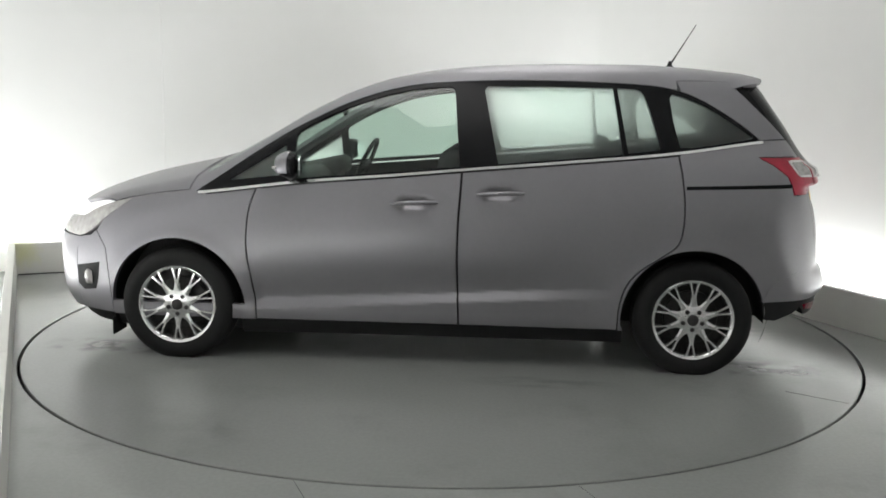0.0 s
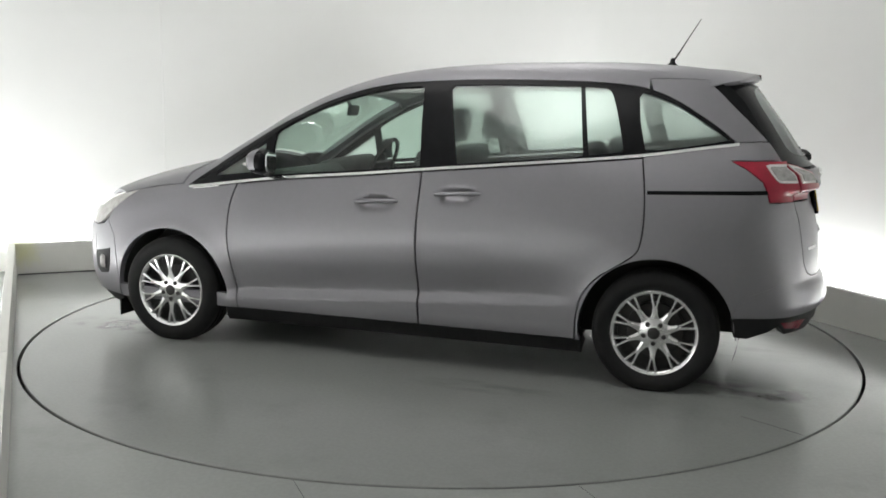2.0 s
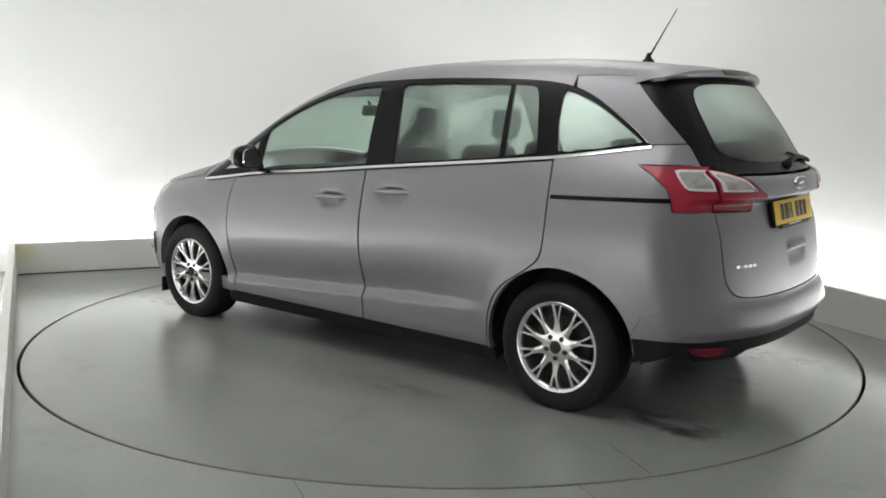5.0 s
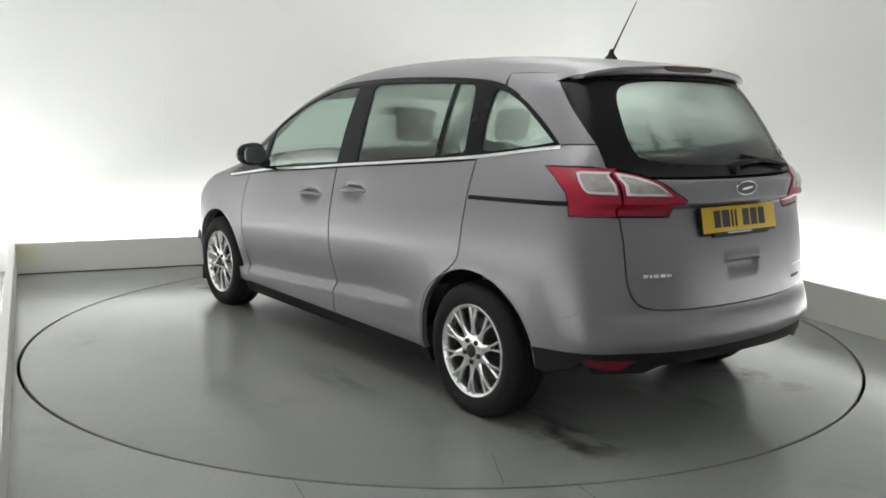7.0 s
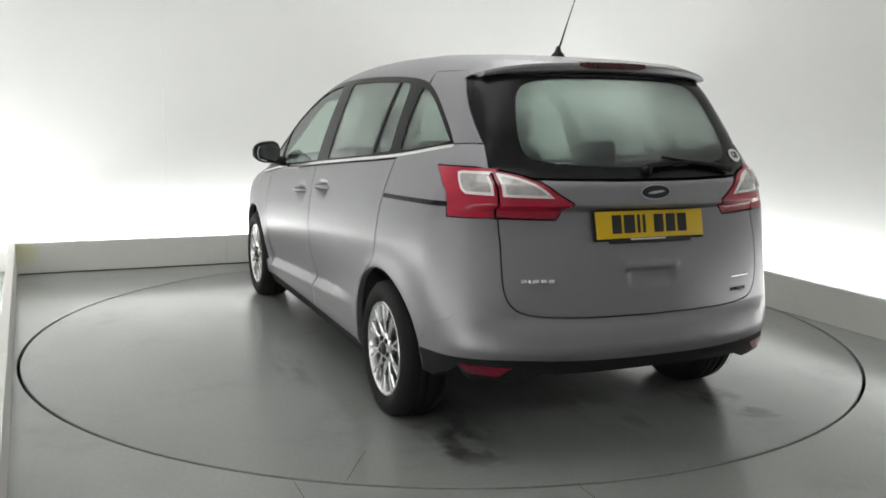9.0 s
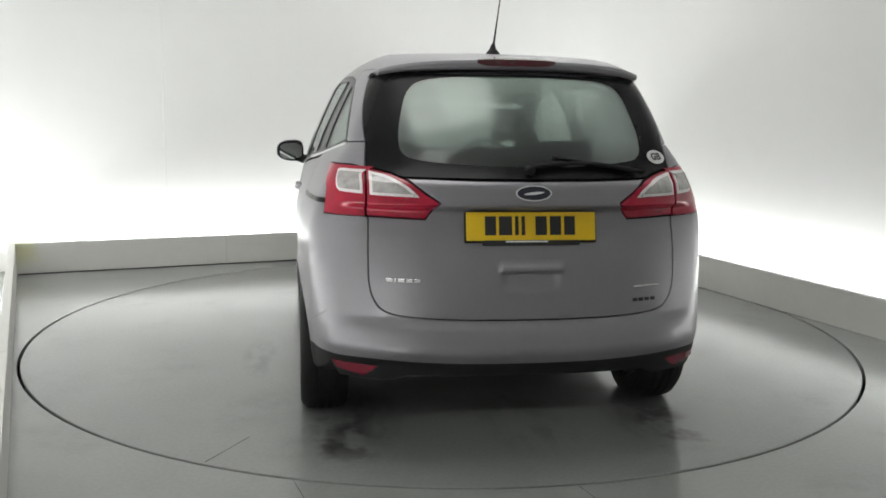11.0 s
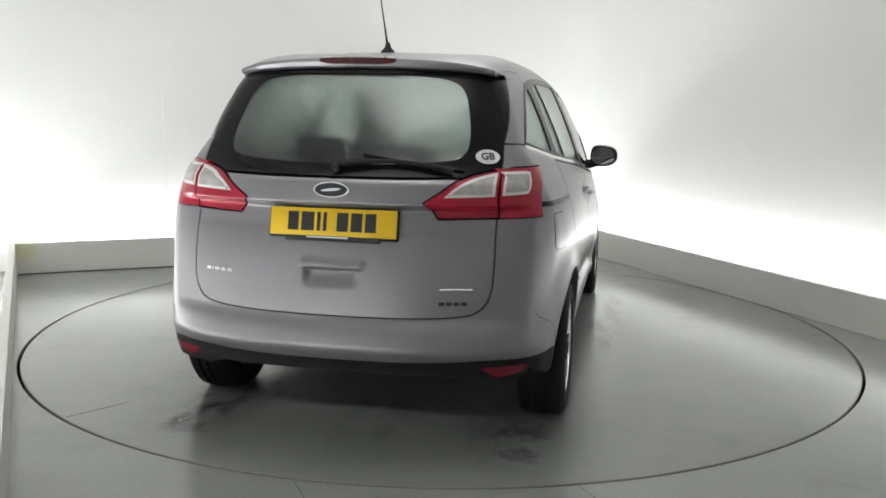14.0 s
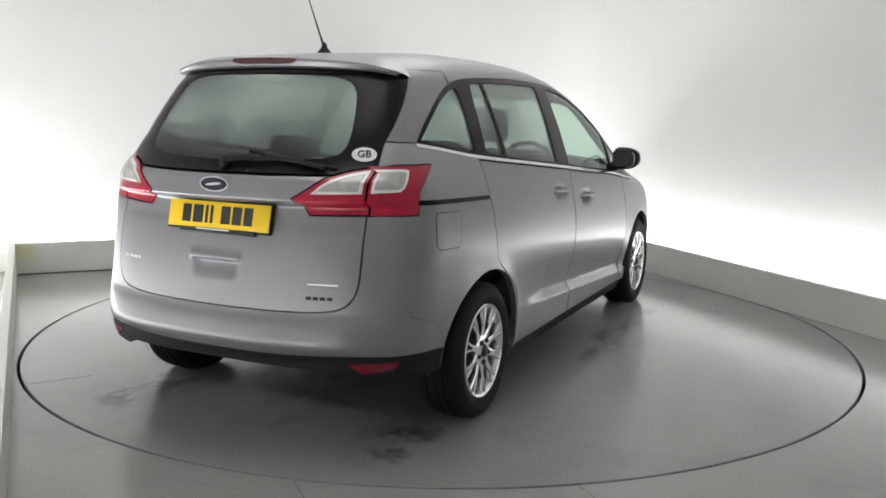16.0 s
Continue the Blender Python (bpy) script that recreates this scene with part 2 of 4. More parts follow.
def plinth(name, x0, y0, x1, y1, label, boards):
    """A low run of boards from one end of its inner face to the other, thickness to the left of that line."""
    a, b = Vector((x0, y0, 0)), Vector((x1, y1, 0))
    length, turn = (b - a).length, math.degrees(math.atan2(y1 - y0, x1 - x0))
    top = tagged(new(name), label, "plinth", kind="structure")
    top.matrix_world = ROOM @ pose(x0, y0, 0, 0, 0, turn)
    w = length / boards
    for k in range(boards):
        bm = bmesh.new()
        box(bm, (w - 0.0015, PLINTH_T, PLINTH_H), pose(w * (k + 0.5), PLINTH_T / 2 + 0.0007 * (k % 2), PLINTH_H / 2), 0.003, 2)
        part("board", bm, M_SCUFFED if name == "plinth_back" else M_PLINTH, top, smooth=False)
    if name == "plinth_back":
        bm = bmesh.new()
        box(bm, (length - 0.12, 0.004, 0.009), pose(length / 2, -0.0022, 0.0045), 0.001, 1)
        part("foot_joint", bm, M_INNER, top, "thin dark joint along the floor", smooth=False)
    return top


def floor_with_hole():
    bm = bmesh.new()
    n = 128
    ri, ro = DISC_R + 0.016, 8.3
    ring = lambda r, z: [bm.verts.new((r * math.cos(2 * math.pi * i / n), r * math.sin(2 * math.pi * i / n), z)) for i in range(n)]
    a, b, c = ring(ri, -0.20), ring(ri, 0.0), ring(ro, 0.0)
    for p, q in ((a, b), (b, c)):
        for i in range(n):
            bm.faces.new((p[i], p[(i + 1) % n], q[(i + 1) % n], q[i])[::-1])
    bmesh.ops.recalc_face_normals(bm, faces=bm.faces)
    ob = mesh_ob("floor", bm, M_FLOOR)
    tagged(ob, "smooth grey painted studio floor, slightly shiny", "floor", kind="structure")
    bm = bmesh.new()
    bmesh.ops.create_circle(bm, cap_ends=True, segments=96, radius=DISC_R + 0.3, matrix=pose(0, 0, -0.199))
    tagged(mesh_ob("floor_pit", bm, M_GAP), "dark pit under the turntable's rim", "pit", kind="structure")


def ceiling():
    bm = bmesh.new()
    box(bm, (6.2, 11.0, 0.1), ROOM @ pose(0, -2.2, HIGH + 0.05))
    tagged(mesh_ob("ceiling", bm, M_CEIL), "plain pale studio ceiling", "ceiling", kind="structure")


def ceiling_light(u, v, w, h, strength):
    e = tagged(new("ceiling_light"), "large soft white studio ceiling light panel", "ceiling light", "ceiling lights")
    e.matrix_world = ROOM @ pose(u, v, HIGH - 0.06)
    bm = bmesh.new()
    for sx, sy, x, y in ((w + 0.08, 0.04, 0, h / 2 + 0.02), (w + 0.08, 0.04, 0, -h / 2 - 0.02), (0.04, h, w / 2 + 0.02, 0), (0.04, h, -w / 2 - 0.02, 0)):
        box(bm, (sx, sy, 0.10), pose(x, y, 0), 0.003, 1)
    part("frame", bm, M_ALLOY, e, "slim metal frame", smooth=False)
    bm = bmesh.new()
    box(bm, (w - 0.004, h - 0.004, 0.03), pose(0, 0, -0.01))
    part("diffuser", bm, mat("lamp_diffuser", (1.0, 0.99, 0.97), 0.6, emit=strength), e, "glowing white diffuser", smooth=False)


def wall_joint(u):
    bm = bmesh.new()
    box(bm, (0.012, 0.006, HIGH - 0.02), ROOM @ pose(u, BACK + PLINTH_T + TROUGH - 0.002, HIGH / 2), 0.002, 1)
    tagged(mesh_ob("wall_joint", bm, M_WALL), "slim white cover strip over a wall joint", "trim", kind="structure")


wall_joint(-1.37)
floor_with_hole()
rounded_wall()
ceiling()
plinth("plinth_back", RIGHT + PLINTH_T, BACK, LEFT - PLINTH_T, BACK, "low off-white board hiding lights along the back wall", 3).scale = (1, -1, 1)
plinth("plinth_right", RIGHT, -5.6, RIGHT, BACK - 0.003, "low off-white board hiding lights along the side wall", 4).scale = (1, -1, 1)
plinth("plinth_left", LEFT, BACK - 0.003, -2.414, -2.4, "low off-white board hiding lights, scuffed yellow at its corner", 3).scale = (1, -1, 1)
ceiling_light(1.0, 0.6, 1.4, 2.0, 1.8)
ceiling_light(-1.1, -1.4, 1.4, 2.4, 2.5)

# turntable disc
turntable = tagged(new("turntable"), "round grey painted turntable set flush in the floor", "turntable")


def build_turntable():
    bm = bmesh.new()
    lathe(bm, [(0.001, 0.0), (0.5, 0.0), (1.2, 0.0), (1.9, 0.0), (DISC_R - 0.004, 0.0), (DISC_R, -0.004), (DISC_R, -0.18)], 160, pose(0, 0, 0, 90, 0, 0))
    bmesh.ops.recalc_face_normals(bm, faces=bm.faces)
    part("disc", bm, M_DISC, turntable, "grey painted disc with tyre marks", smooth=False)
    bm = bmesh.new()
    box(bm, (0.30, 0.0016, 0.002), pose(0, 0, 0.0, 0, 0, 148.6) @ pose(2.29, 0, 0.0))
    part("plate_seam", bm, M_GAP, turntable, "short dark joint between floor plates", smooth=False)


def floor_seams():
    """Joints between the fixed floor panels in front of the turntable."""
    for u in (-1.455, -0.473):
        bm = bmesh.new()
        v1 = -math.sqrt((DISC_R + 0.02) ** 2 - u * u)
        box(bm, (0.0016, 2.4, 0.001), ROOM @ pose(u, v1 - 1.2, 0.0))
        tagged(mesh_ob("floor_joint", bm, M_GAP), "fine dark joint between floor panels", "joint", kind="structure")


floor_seams()


build_turntable()


# ---- car: one smooth shape from which all panels are taken ----
def smooth_line(pts):
    """Monotone cubic through (a, b) pairs with rising a; works on arrays."""
    pts = sorted(pts)
    xs, ys = np.array([p[0] for p in pts], float), np.array([p[1] for p in pts], float)
    h, dl = np.diff(xs), np.diff(ys) / np.diff(xs)
    m = np.zeros(len(xs))
    m[0], m[-1] = dl[0], dl[-1]
    for i in range(1, len(xs) - 1):
        if dl[i - 1] * dl[i] > 0:
            w1, w2 = 2 * h[i] + h[i - 1], h[i] + 2 * h[i - 1]
            m[i] = (w1 + w2) / (w1 / dl[i - 1] + w2 / dl[i])

    def f(x):
        x = np.clip(np.asarray(x, float), xs[0], xs[-1])
        i = np.clip(np.searchsorted(xs, x) - 1, 0, len(xs) - 2)
        t = (x - xs[i]) / h[i]
        return ((1 + 2 * t) * (1 - t) ** 2 * ys[i] + t * (1 - t) ** 2 * h[i] * m[i] + t * t * (3 - 2 * t) * ys[i + 1] + t * t * (t - 1) * h[i] * m[i + 1])
    return f


belt = smooth_line([(2.3, 0.83), (1.25, 0.92), (0.69, 0.99), (0.2, 1.033), (-0.15, 1.067), (-0.7, 1.117), (-1.3, 1.175), (-1.68, 1.23), (-2.2, 1.29)])
w_max = smooth_line([(-2.3, 0.83), (-2.0, 0.83), (-1.8, 0.86), (-1.5, 0.895), (-1.1, 0.908), (0.0, 0.912), (1.2, 0.922), (1.6, 0.915), (2.0, 0.85), (2.3, 0.78)])
w_belt = smooth_line([(-2.2, 0.60), (-1.9, 0.665), (-1.7, 0.705), (-1.3, 0.782), (-0.8, 0.835), (-0.15, 0.858), (0.6, 0.866), (1.3, 0.862), (2.0, 0.82), (2.3, 0.75)])
z_top = smooth_line([(2.32, 0.66), (2.26, 0.76), (2.18, 0.825), (2.05, 0.88), (1.83, 0.957), (1.56, 1.023), (1.38, 1.064), (1.24, 1.107), (1.04, 1.21), (0.86, 1.31), (0.69, 1.405),
                     (0.45, 1.508), (0.28, 1.562), (0.08, 1.602), (-0.15, 1.629), (-0.39, 1.644), (-0.71, 1.652), (-1.04, 1.652), (-1.36, 1.638), (-1.62, 1.612), (-1.8, 1.59), (-2.2, 1.53)])
crown = smooth_line([(2.3, 0.16), (1.5, 0.15), (1.2, 0.14), (0.5, 0.10), (-0.5, 0.075), (-1.4, 0.055), (-2.2, 0.05)])
x_rear = smooth_line([(1.7, -1.75), (1.58, -1.785), (1.5, -1.842), (1.31, -1.985), (1.15, -2.095), (1.118, -2.125), (1.095, -2.155), (1.06, -2.163), (1.014, -2.170), (1.003, -2.140), (0.992, -2.118), (0.93, -2.128), (0.88, -2.148),
                      (0.75, -2.175), (0.60, -2.19), (0.565, -2.193), (0.545, -2.21), (0.525, -2.222), (0.475, -2.236), (0.455, -2.24), (0.42, -2.225), (0.40, -2.205), (0.33, -2.19), (0.2, -2.10)])
x_front = smooth_line([(1.0, 2.05), (0.8, 2.235), (0.66, 2.30), (0.5, 2.32), (0.35, 2.31), (0.25, 2.27), (0.15, 2.16)])
x_corner = smooth_line([(1.7, -1.75), (1.58, -1.785), (1.5, -1.842), (1.31, -1.985), (1.15, -2.095), (1.06, -2.135), (0.93, -2.145), (0.75, -2.172), (0.60, -2.198), (0.50, -2.216), (0.45, -2.222), (0.40, -2.205), (0.33, -2.19), (0.2, -2.10)])
HUBS = ((1.394, 0.292), (-1.394, 0.292))
ARCH_R = 0.380
HANDLES = ((0.095, 0.886), (-0.360, 0.943))


lean = smooth_line([(-2.2, 0.34), (-1.0, 0.38), (0.2, 0.31), (2.3, 0.29)])


def half_width(x, z):
    zb, wm, wb = belt(x), w_max(x), w_belt(x)
    d = z - zb
    s = np.clip(-d / 0.42, 0, 1)
    w = np.where(d > 0, wb - lean(x) * d - 0.65 * lean(x) * d * d, wb + (wm - wb) * (1 - (1 - s) ** 2))
    w = w - 0.030 * np.clip((0.80 - z) / 0.5, 0, 1) ** 2 - 0.05 * np.clip((0.30 - z) / 0.16, 0, 1) ** 2
    # ledge along the foot of the doors
    zc = 0.394 - 0.060 * x
    fade = np.clip((x + 1.00) / 0.45, 0, 1) * np.clip((1.05 - x) / 0.12, 0, 1)
    u = z - zc
    k = np.clip(-u / 0.048, 0, 1)
    w = w - fade * 0.036 * np.where(u > 0, np.exp(-np.clip(u, 0, 9) ** 2 / 0.016), 1 - k)
    # dished recesses behind the door handles
    for x0, zz in HANDLES:
        w = w - 0.026 * np.exp(-((x - x0) / 0.085) ** 4 - ((z - zz + 0.006) / 0.032) ** 2)
    for hx, hz in HUBS:
        r = np.hypot(x - hx, z - hz)
        w = w + 0.009 * np.exp(-((r - ARCH_R) / 0.05) ** 2)
    return w


def smax(a, b, k):
    return np.maximum(a, b) + np.maximum(k - np.abs(a - b), 0) ** 2 / (4 * k)


def solid(x, y, z):
    ay = np.abs(y)
    a = ay - half_width(x, z)
    b = z - z_top(x) + crown(x) * ay * ay
    k = np.clip((z - 0.95) / 0.2, 0, 1)
    e = np.clip((ay - 0.58) / 0.20, 0, 1)
    e = e * e * (3 - 2 * e)
    c = x_rear(z) * (1 - e) + x_corner(z) * e + (0.15 + 0.09 * k) * ay ** 2 + (0.33 - 0.03 * k) * ay ** 4 - x
    soft = lambda v, lo, hi: np.clip((v - lo) / (hi - lo), 0, 1) ** 2 * (3 - 2 * np.clip((v - lo) / (hi - lo), 0, 1))
    dent = 0.020 * soft(-ay, -0.125, -0.085) * soft(z, 0.675, 0.735) * soft(-z, -0.760, -0.750) - 0.014 * soft(-ay, -0.140, -0.115) * soft(z, 0.752, 0.762) * soft(-z, -0.800, -0.775)
    c = c + np.where(x < -1.9, dent, 0)
    d = x - x_front(z) + 0.22 * ay ** 2 + 0.42 * ay ** 4
    f = smax(smax(a, b, 0.13), c, 0.09)
    return smax(f, d, 0.14)


def meet(axis, p, q, lift=0.0):
    """Where lines along one axis meet the car's outside. L: p, q are x, z; T: x, y; B and F: y, z."""
    p, q = np.asarray(p, float), np.asarray(q, float)
    lo, hi = {"L": (0.02, 1.2), "T": (0.4, 1.8), "B": (-1.2, -2.5), "F": (1.2, 2.6)}[axis]
    lo, hi = np.full(p.shape, lo), np.full(p.shape, hi)
    for _ in range(26):
        mid = (lo + hi) / 2
        v = {"L": (p, mid, q), "T": (p, q, mid), "B": (mid, p, q), "F": (mid, p, q)}[axis]
        out = solid(*v) > lift
        hi = np.where(out, mid, hi)
        lo = np.where(out, lo, mid)
    mid = (lo + hi) / 2
    return np.stack({"L": (p, mid, q), "T": (p, q, mid), "B": (mid, p, q), "F": (mid, p, q)}[axis], -1)


def outward(v, e=0.006):
    x, y, z = v[:, 0], v[:, 1], v[:, 2]
    n = np.stack([solid(x + e, y, z) - solid(x - e, y, z), solid(x, y + e, z) - solid(x, y - e, z), solid(x, y, z + e) - solid(x, y, z - e)], -1)
    return n / np.maximum(np.linalg.norm(n, axis=1, keepdims=True), 1e-9)


def inside(pts, poly):
    x, y = pts[:, 0], pts[:, 1]
    res = np.zeros(len(pts), bool)
    for (x0, y0), (x1, y1) in zip(poly, np.roll(poly, -1, axis=0)):
        c = (y0 > y) != (y1 > y)
        with np.errstate(divide="ignore", invalid="ignore"):
            res ^= c & (x < (x1 - x0) * (y - y0) / (y1 - y0) + x0)
    return res


def resample(poly, step):
    out = []
    poly = np.asarray(poly, float)
    for a, b in zip(poly, np.roll(poly, -1, axis=0)):
        n = max(1, int(math.ceil(np.linalg.norm(b - a) / step)))
        out += [a + (b - a) * i / n for i in range(n)]
    return np.array(out)


def shrink(poly, by):
    """The closed outline moved inwards."""
    if not by:
        return poly
    area = np.sum(poly[:, 0] * np.roll(poly[:, 1], -1) - np.roll(poly[:, 0], -1) * poly[:, 1])
    e0, e1 = poly - np.roll(poly, 1, axis=0), np.roll(poly, -1, axis=0) - poly
    nrm = lambda e: np.stack([-e[:, 1], e[:, 0]], -1) / np.maximum(np.linalg.norm(e, axis=1, keepdims=True), 1e-9)
    n0, n1 = nrm(e0), nrm(e1)
    n = n0 + n1
    n = n / np.maximum(np.sum(n * n0, axis=1, keepdims=True), 0.35)
    return poly + n * by * (1 if area > 0 else -1)


from mathutils.geometry import delaunay_2d_cdt


def fill(poly, holes, step):
    pts = [resample(poly, step)] + [resample(h, step * 0.7) for h in holes]
    edges, k = [], 0
    for p in pts:
        n = len(p)
        edges += [(k + i, k + (i + 1) % n) for i in range(n)]
        k += n
    rim = np.concatenate(pts)
    lo, hi = rim.min(0), rim.max(0)
    gx, gy = np.meshgrid(np.arange(lo[0], hi[0], step), np.arange(lo[1], hi[1], step))
    g = np.stack([gx.ravel(), gy.ravel()], -1)
    ok = inside(g, pts[0])
    for h in pts[1:]:
        ok &= ~inside(g, h)
    g = g[ok]
    if len(g):
        dist = np.min(np.hypot(g[:, None, 0] - rim[None, :, 0], g[:, None, 1] - rim[None, :, 1]), axis=1)
        g = g[dist > step * 0.5]
    allp = np.concatenate([rim, g]) if len(g) else rim
    v, e, f, *_ = delaunay_2d_cdt([Vector(p) for p in allp], edges, [], 0, 1e-6)
    v = np.array([(a.x, a.y) for a in v])
    tri = np.array([t for t in f if len(t) == 3])
    cen = v[tri].mean(1)
    ok = inside(cen, pts[0])
    for h in pts[1:]:
        ok &= ~inside(cen, h)
    return v, tri[ok]


class Skin:
    """Collects pieces of the car's outside into one mesh with the shape's own normals."""

    def __init__(self):
        self.v, self.n, self.f = [], [], []

    def add(self, axis, outline, holes=(), step=0.03, inset=0.003, lift=0.0, depth=0.016):
        poly = shrink(resample(np.asarray(outline, float), step), inset)
        hs = [shrink(resample(np.asarray(h, float), step * 0.7), -inset) for h in holes]
        uv, tri = fill(poly, hs, step)
        p = meet(axis, uv[:, 0], uv[:, 1], lift)
        n = outward(p)
        a, b, c = p[tri[:, 0]], p[tri[:, 1]], p[tri[:, 2]]
        if np.sum(np.cross(b - a, c - a) * n[tri[:, 0]]) < 0:
            tri = tri[:, ::-1]
        self._put(p, n, tri)
        if depth:
            cnt = {}
            for t in tri:
                for i in range(3):
                    cnt[(t[i], t[(i + 1) % 3])] = 1
            border = [(i, j) for (i, j) in cnt if (j, i) not in cnt]
            for i, j in border:
                side = np.cross(p[j] - p[i], n[i])
                side = side / max(np.linalg.norm(side), 1e-9)
                q = np.array([p[i], p[i] - n[i] * depth, p[j] - n[j] * depth, p[j]])
                self._put(q, np.array([side] * 4), np.array([[0, 1, 2], [0, 2, 3]]))
        return self

    def _put(self, p, n, f):
        base = sum(len(a) for a in self.v)
        self.v.append(p), self.n.append(n), self.f.append(np.asarray(f) + base)

    def part(self, name, material, parent, label="", side=0):
        """side -1 gives the mirrored piece, 2 both sides in one mesh."""
        v, n, f = np.concatenate(self.v), np.concatenate(self.n), np.concatenate(self.f)
        flip = np.array([1, -1, 1])
        if side == -1:
            v, n, f = v * flip, n * flip, f[:, ::-1]
        elif side == 2:
            v, n, f = np.concatenate([v, v * flip]), np.concatenate([n, n * flip]), np.concatenate([f, f[:, ::-1] + len(v)])
        me = bpy.data.meshes.new(name)
        me.from_pydata(v.tolist(), [], f.tolist())
        me.materials.append(material)
        for p in me.polygons:
            p.use_smooth = True
        me.normals_split_custom_set_from_vertices(n.tolist())
        ob = new(name, me)
        ob.parent = parent
        return tagged(ob, label)


def curve(pts, n=6):
    """A soft line through points, as a list."""
    p = [Vector((*a, 0)) for a in pts]
    p = [2 * p[0] - p[1]] + p + [2 * p[-1] - p[-2]]
    out = []
    for i in range(1, len(p) - 2):
        for k in range(n):
            t = k / n
            a, b, c, d = p[i - 1], p[i], p[i + 1], p[i + 2]
            v = 0.5 * (2 * b + (c - a) * t + (2 * a - 5 * b + 4 * c - d) * t * t + (3 * b - a - 3 * c + d) * t ** 3)
            out.append((v.x, v.y))
    out.append((p[-2].x, p[-2].y))
    return out


def cut(line, lo, hi, axis=0):
    return [p for p in line if lo <= p[axis] <= hi]


def arch(i, a0, a1, r=ARCH_R, n=28):
    hx, hz = HUBS[i]
    return [(hx + r * math.cos(radians(a0 + (a1 - a0) * k / n)), hz + r * math.sin(radians(a0 + (a1 - a0) * k / n))) for k in range(n + 1)]


car = tagged(new("car"), "silver mauve metallic people carrier with alloy wheels parked on the turntable", "car")

# lines of the side view (x forward, z up)
DLO = curve([(1.30, 0.915), (1.12, 1.035), (0.95, 1.15), (0.79, 1.25), (0.63, 1.335), (0.47, 1.41), (0.28, 1.475), (0.10, 1.512), (-0.09, 1.528), (-0.39, 1.54), (-0.70, 1.54),
             (-0.99, 1.532), (-1.18, 1.518), (-1.31, 1.492), (-1.435, 1.44), (-1.565, 1.362), (-1.655, 1.30), (-1.725, 1.242)])
belt_line = lambda x0, x1, off=0.0, n=30: [(x0 + (x1 - x0) * k / n, float(belt(x0 + (x1 - x0) * k / n)) + off) for k in range(n + 1)]
GAP_A = curve([(0.95, 0.95), (0.985, 0.85), (1.0, 0.73), (1.0, 0.60), (0.98, 0.45), (0.96, 0.29), (0.96, 0.225)])
GAP_B = curve([(-0.155, 1.055), (-0.15, 0.94), (-0.14, 0.76), (-0.14, 0.51), (-0.15, 0.225)])
GAP_C = curve([(-1.29, 1.16), (-1.31, 1.03), (-1.32, 0.88), (-1.312, 0.76), (-1.285, 0.69), (-1.20, 0.625), (-1.10, 0.555), (-1.035, 0.47), (-1.005, 0.36), (-1.0, 0.225)])
GLASS_EDGE = curve([(0.637, 1.15), (0.631, 1.24), (0.620, 1.33), (0.600, 1.43), (0.575, 1.50), (0.555, 1.535)], 24)   # y, z of the rear screen's side


def side_of_glass_edge():
    e = meet("B", [p[0] for p in GLASS_EDGE], [p[1] for p in GLASS_EDGE])
    return [(float(a[0]), float(a[2])) for a in e]


EDGE_XZ = side_of_glass_edge()
WRAP_XZ = [(x + 0.082 * max(0.0, (z - 1.2475) / 0.2875), z) for x, z in EDGE_XZ if z > 1.2475]   # border carried round onto the pillar


def build_doors():
    for s in (1, -1):
        Skin().add("L", GAP_A[::-1][::1] + belt_line(0.95, -0.155, -0.014)[1:] + GAP_B[1:], inset=0.0055, step=0.014, depth=0.03).part("front_door", M_PAINT, car, "front door in silver mauve paint", s)
        Skin().add("L", GAP_B[::-1] + belt_line(-0.155, -1.29, -0.014)[1:] + GAP_C[1:], inset=0.0055, step=0.014, depth=0.03).part("sliding_door", M_PAINT, car, "sliding rear door in silver mauve paint", s)


def build_fenders():
    a = arch(0, -10, 178)
    line = GAP_A + [(1.06, 0.225)] + a + [(1.775, 0.30), (1.785, 0.45), (1.80, 0.60), (1.86, 0.69), (1.80, 0.78), (1.755, 0.85)] + curve([(1.70, 0.867), (1.5, 0.905), (1.33, 0.925), (1.27, 0.912)])[1:] + belt_line(1.25, 0.95, -0.014)[1:-1]
    for s in (1, -1):
        Skin().add("L", line, inset=0.003, depth=0.03).part("front_fender", M_PAINT, car, "", s)
    a = arch(1, 190, -5)
    q = [(-1.0, 0.225)] + GAP_C[::-1][1:] + belt_line(-1.29, -1.72, -0.010) + [(-1.745, 1.2435)]
    seam = [(float(x), float(z)) for x, z in EDGE_XZ if z < 1.2475]
    q += seam[::-1][:] + [(-1.90, 1.160), (-1.88, 1.160), (-1.705, 1.157), (-1.785, 1.115), (-1.858, 1.060), (-1.880, 1.010), (-1.893, 0.963)]
    q += [(-1.9925, 0.62 + 0.342 * k / 17) for k in range(17, -1, -1)] + [(-1.95, 0.56), (-1.80, 0.50), (-1.762, 0.42)] + a[2:] + [(-1.03, 0.225)]
    for s in (1, -1):
        Skin().add("L", q, inset=0.002, depth=0.03).part("rear_quarter", M_PAINT, car, "", s)
    # pillar between side and rear glass
    up = [p for p in DLO if p[0] <= -1.29]
    pil = up + [(-1.745, 1.2445)] + WRAP_XZ
    pil += [(-1.60, 1.548), (-1.45, 1.552), (-1.29, 1.55)]
    for s in (1, -1):
        Skin().add("L", pil, inset=0.0015, step=0.02, depth=0.02).part("rear_pillar", M_PAINT, car, "", s)


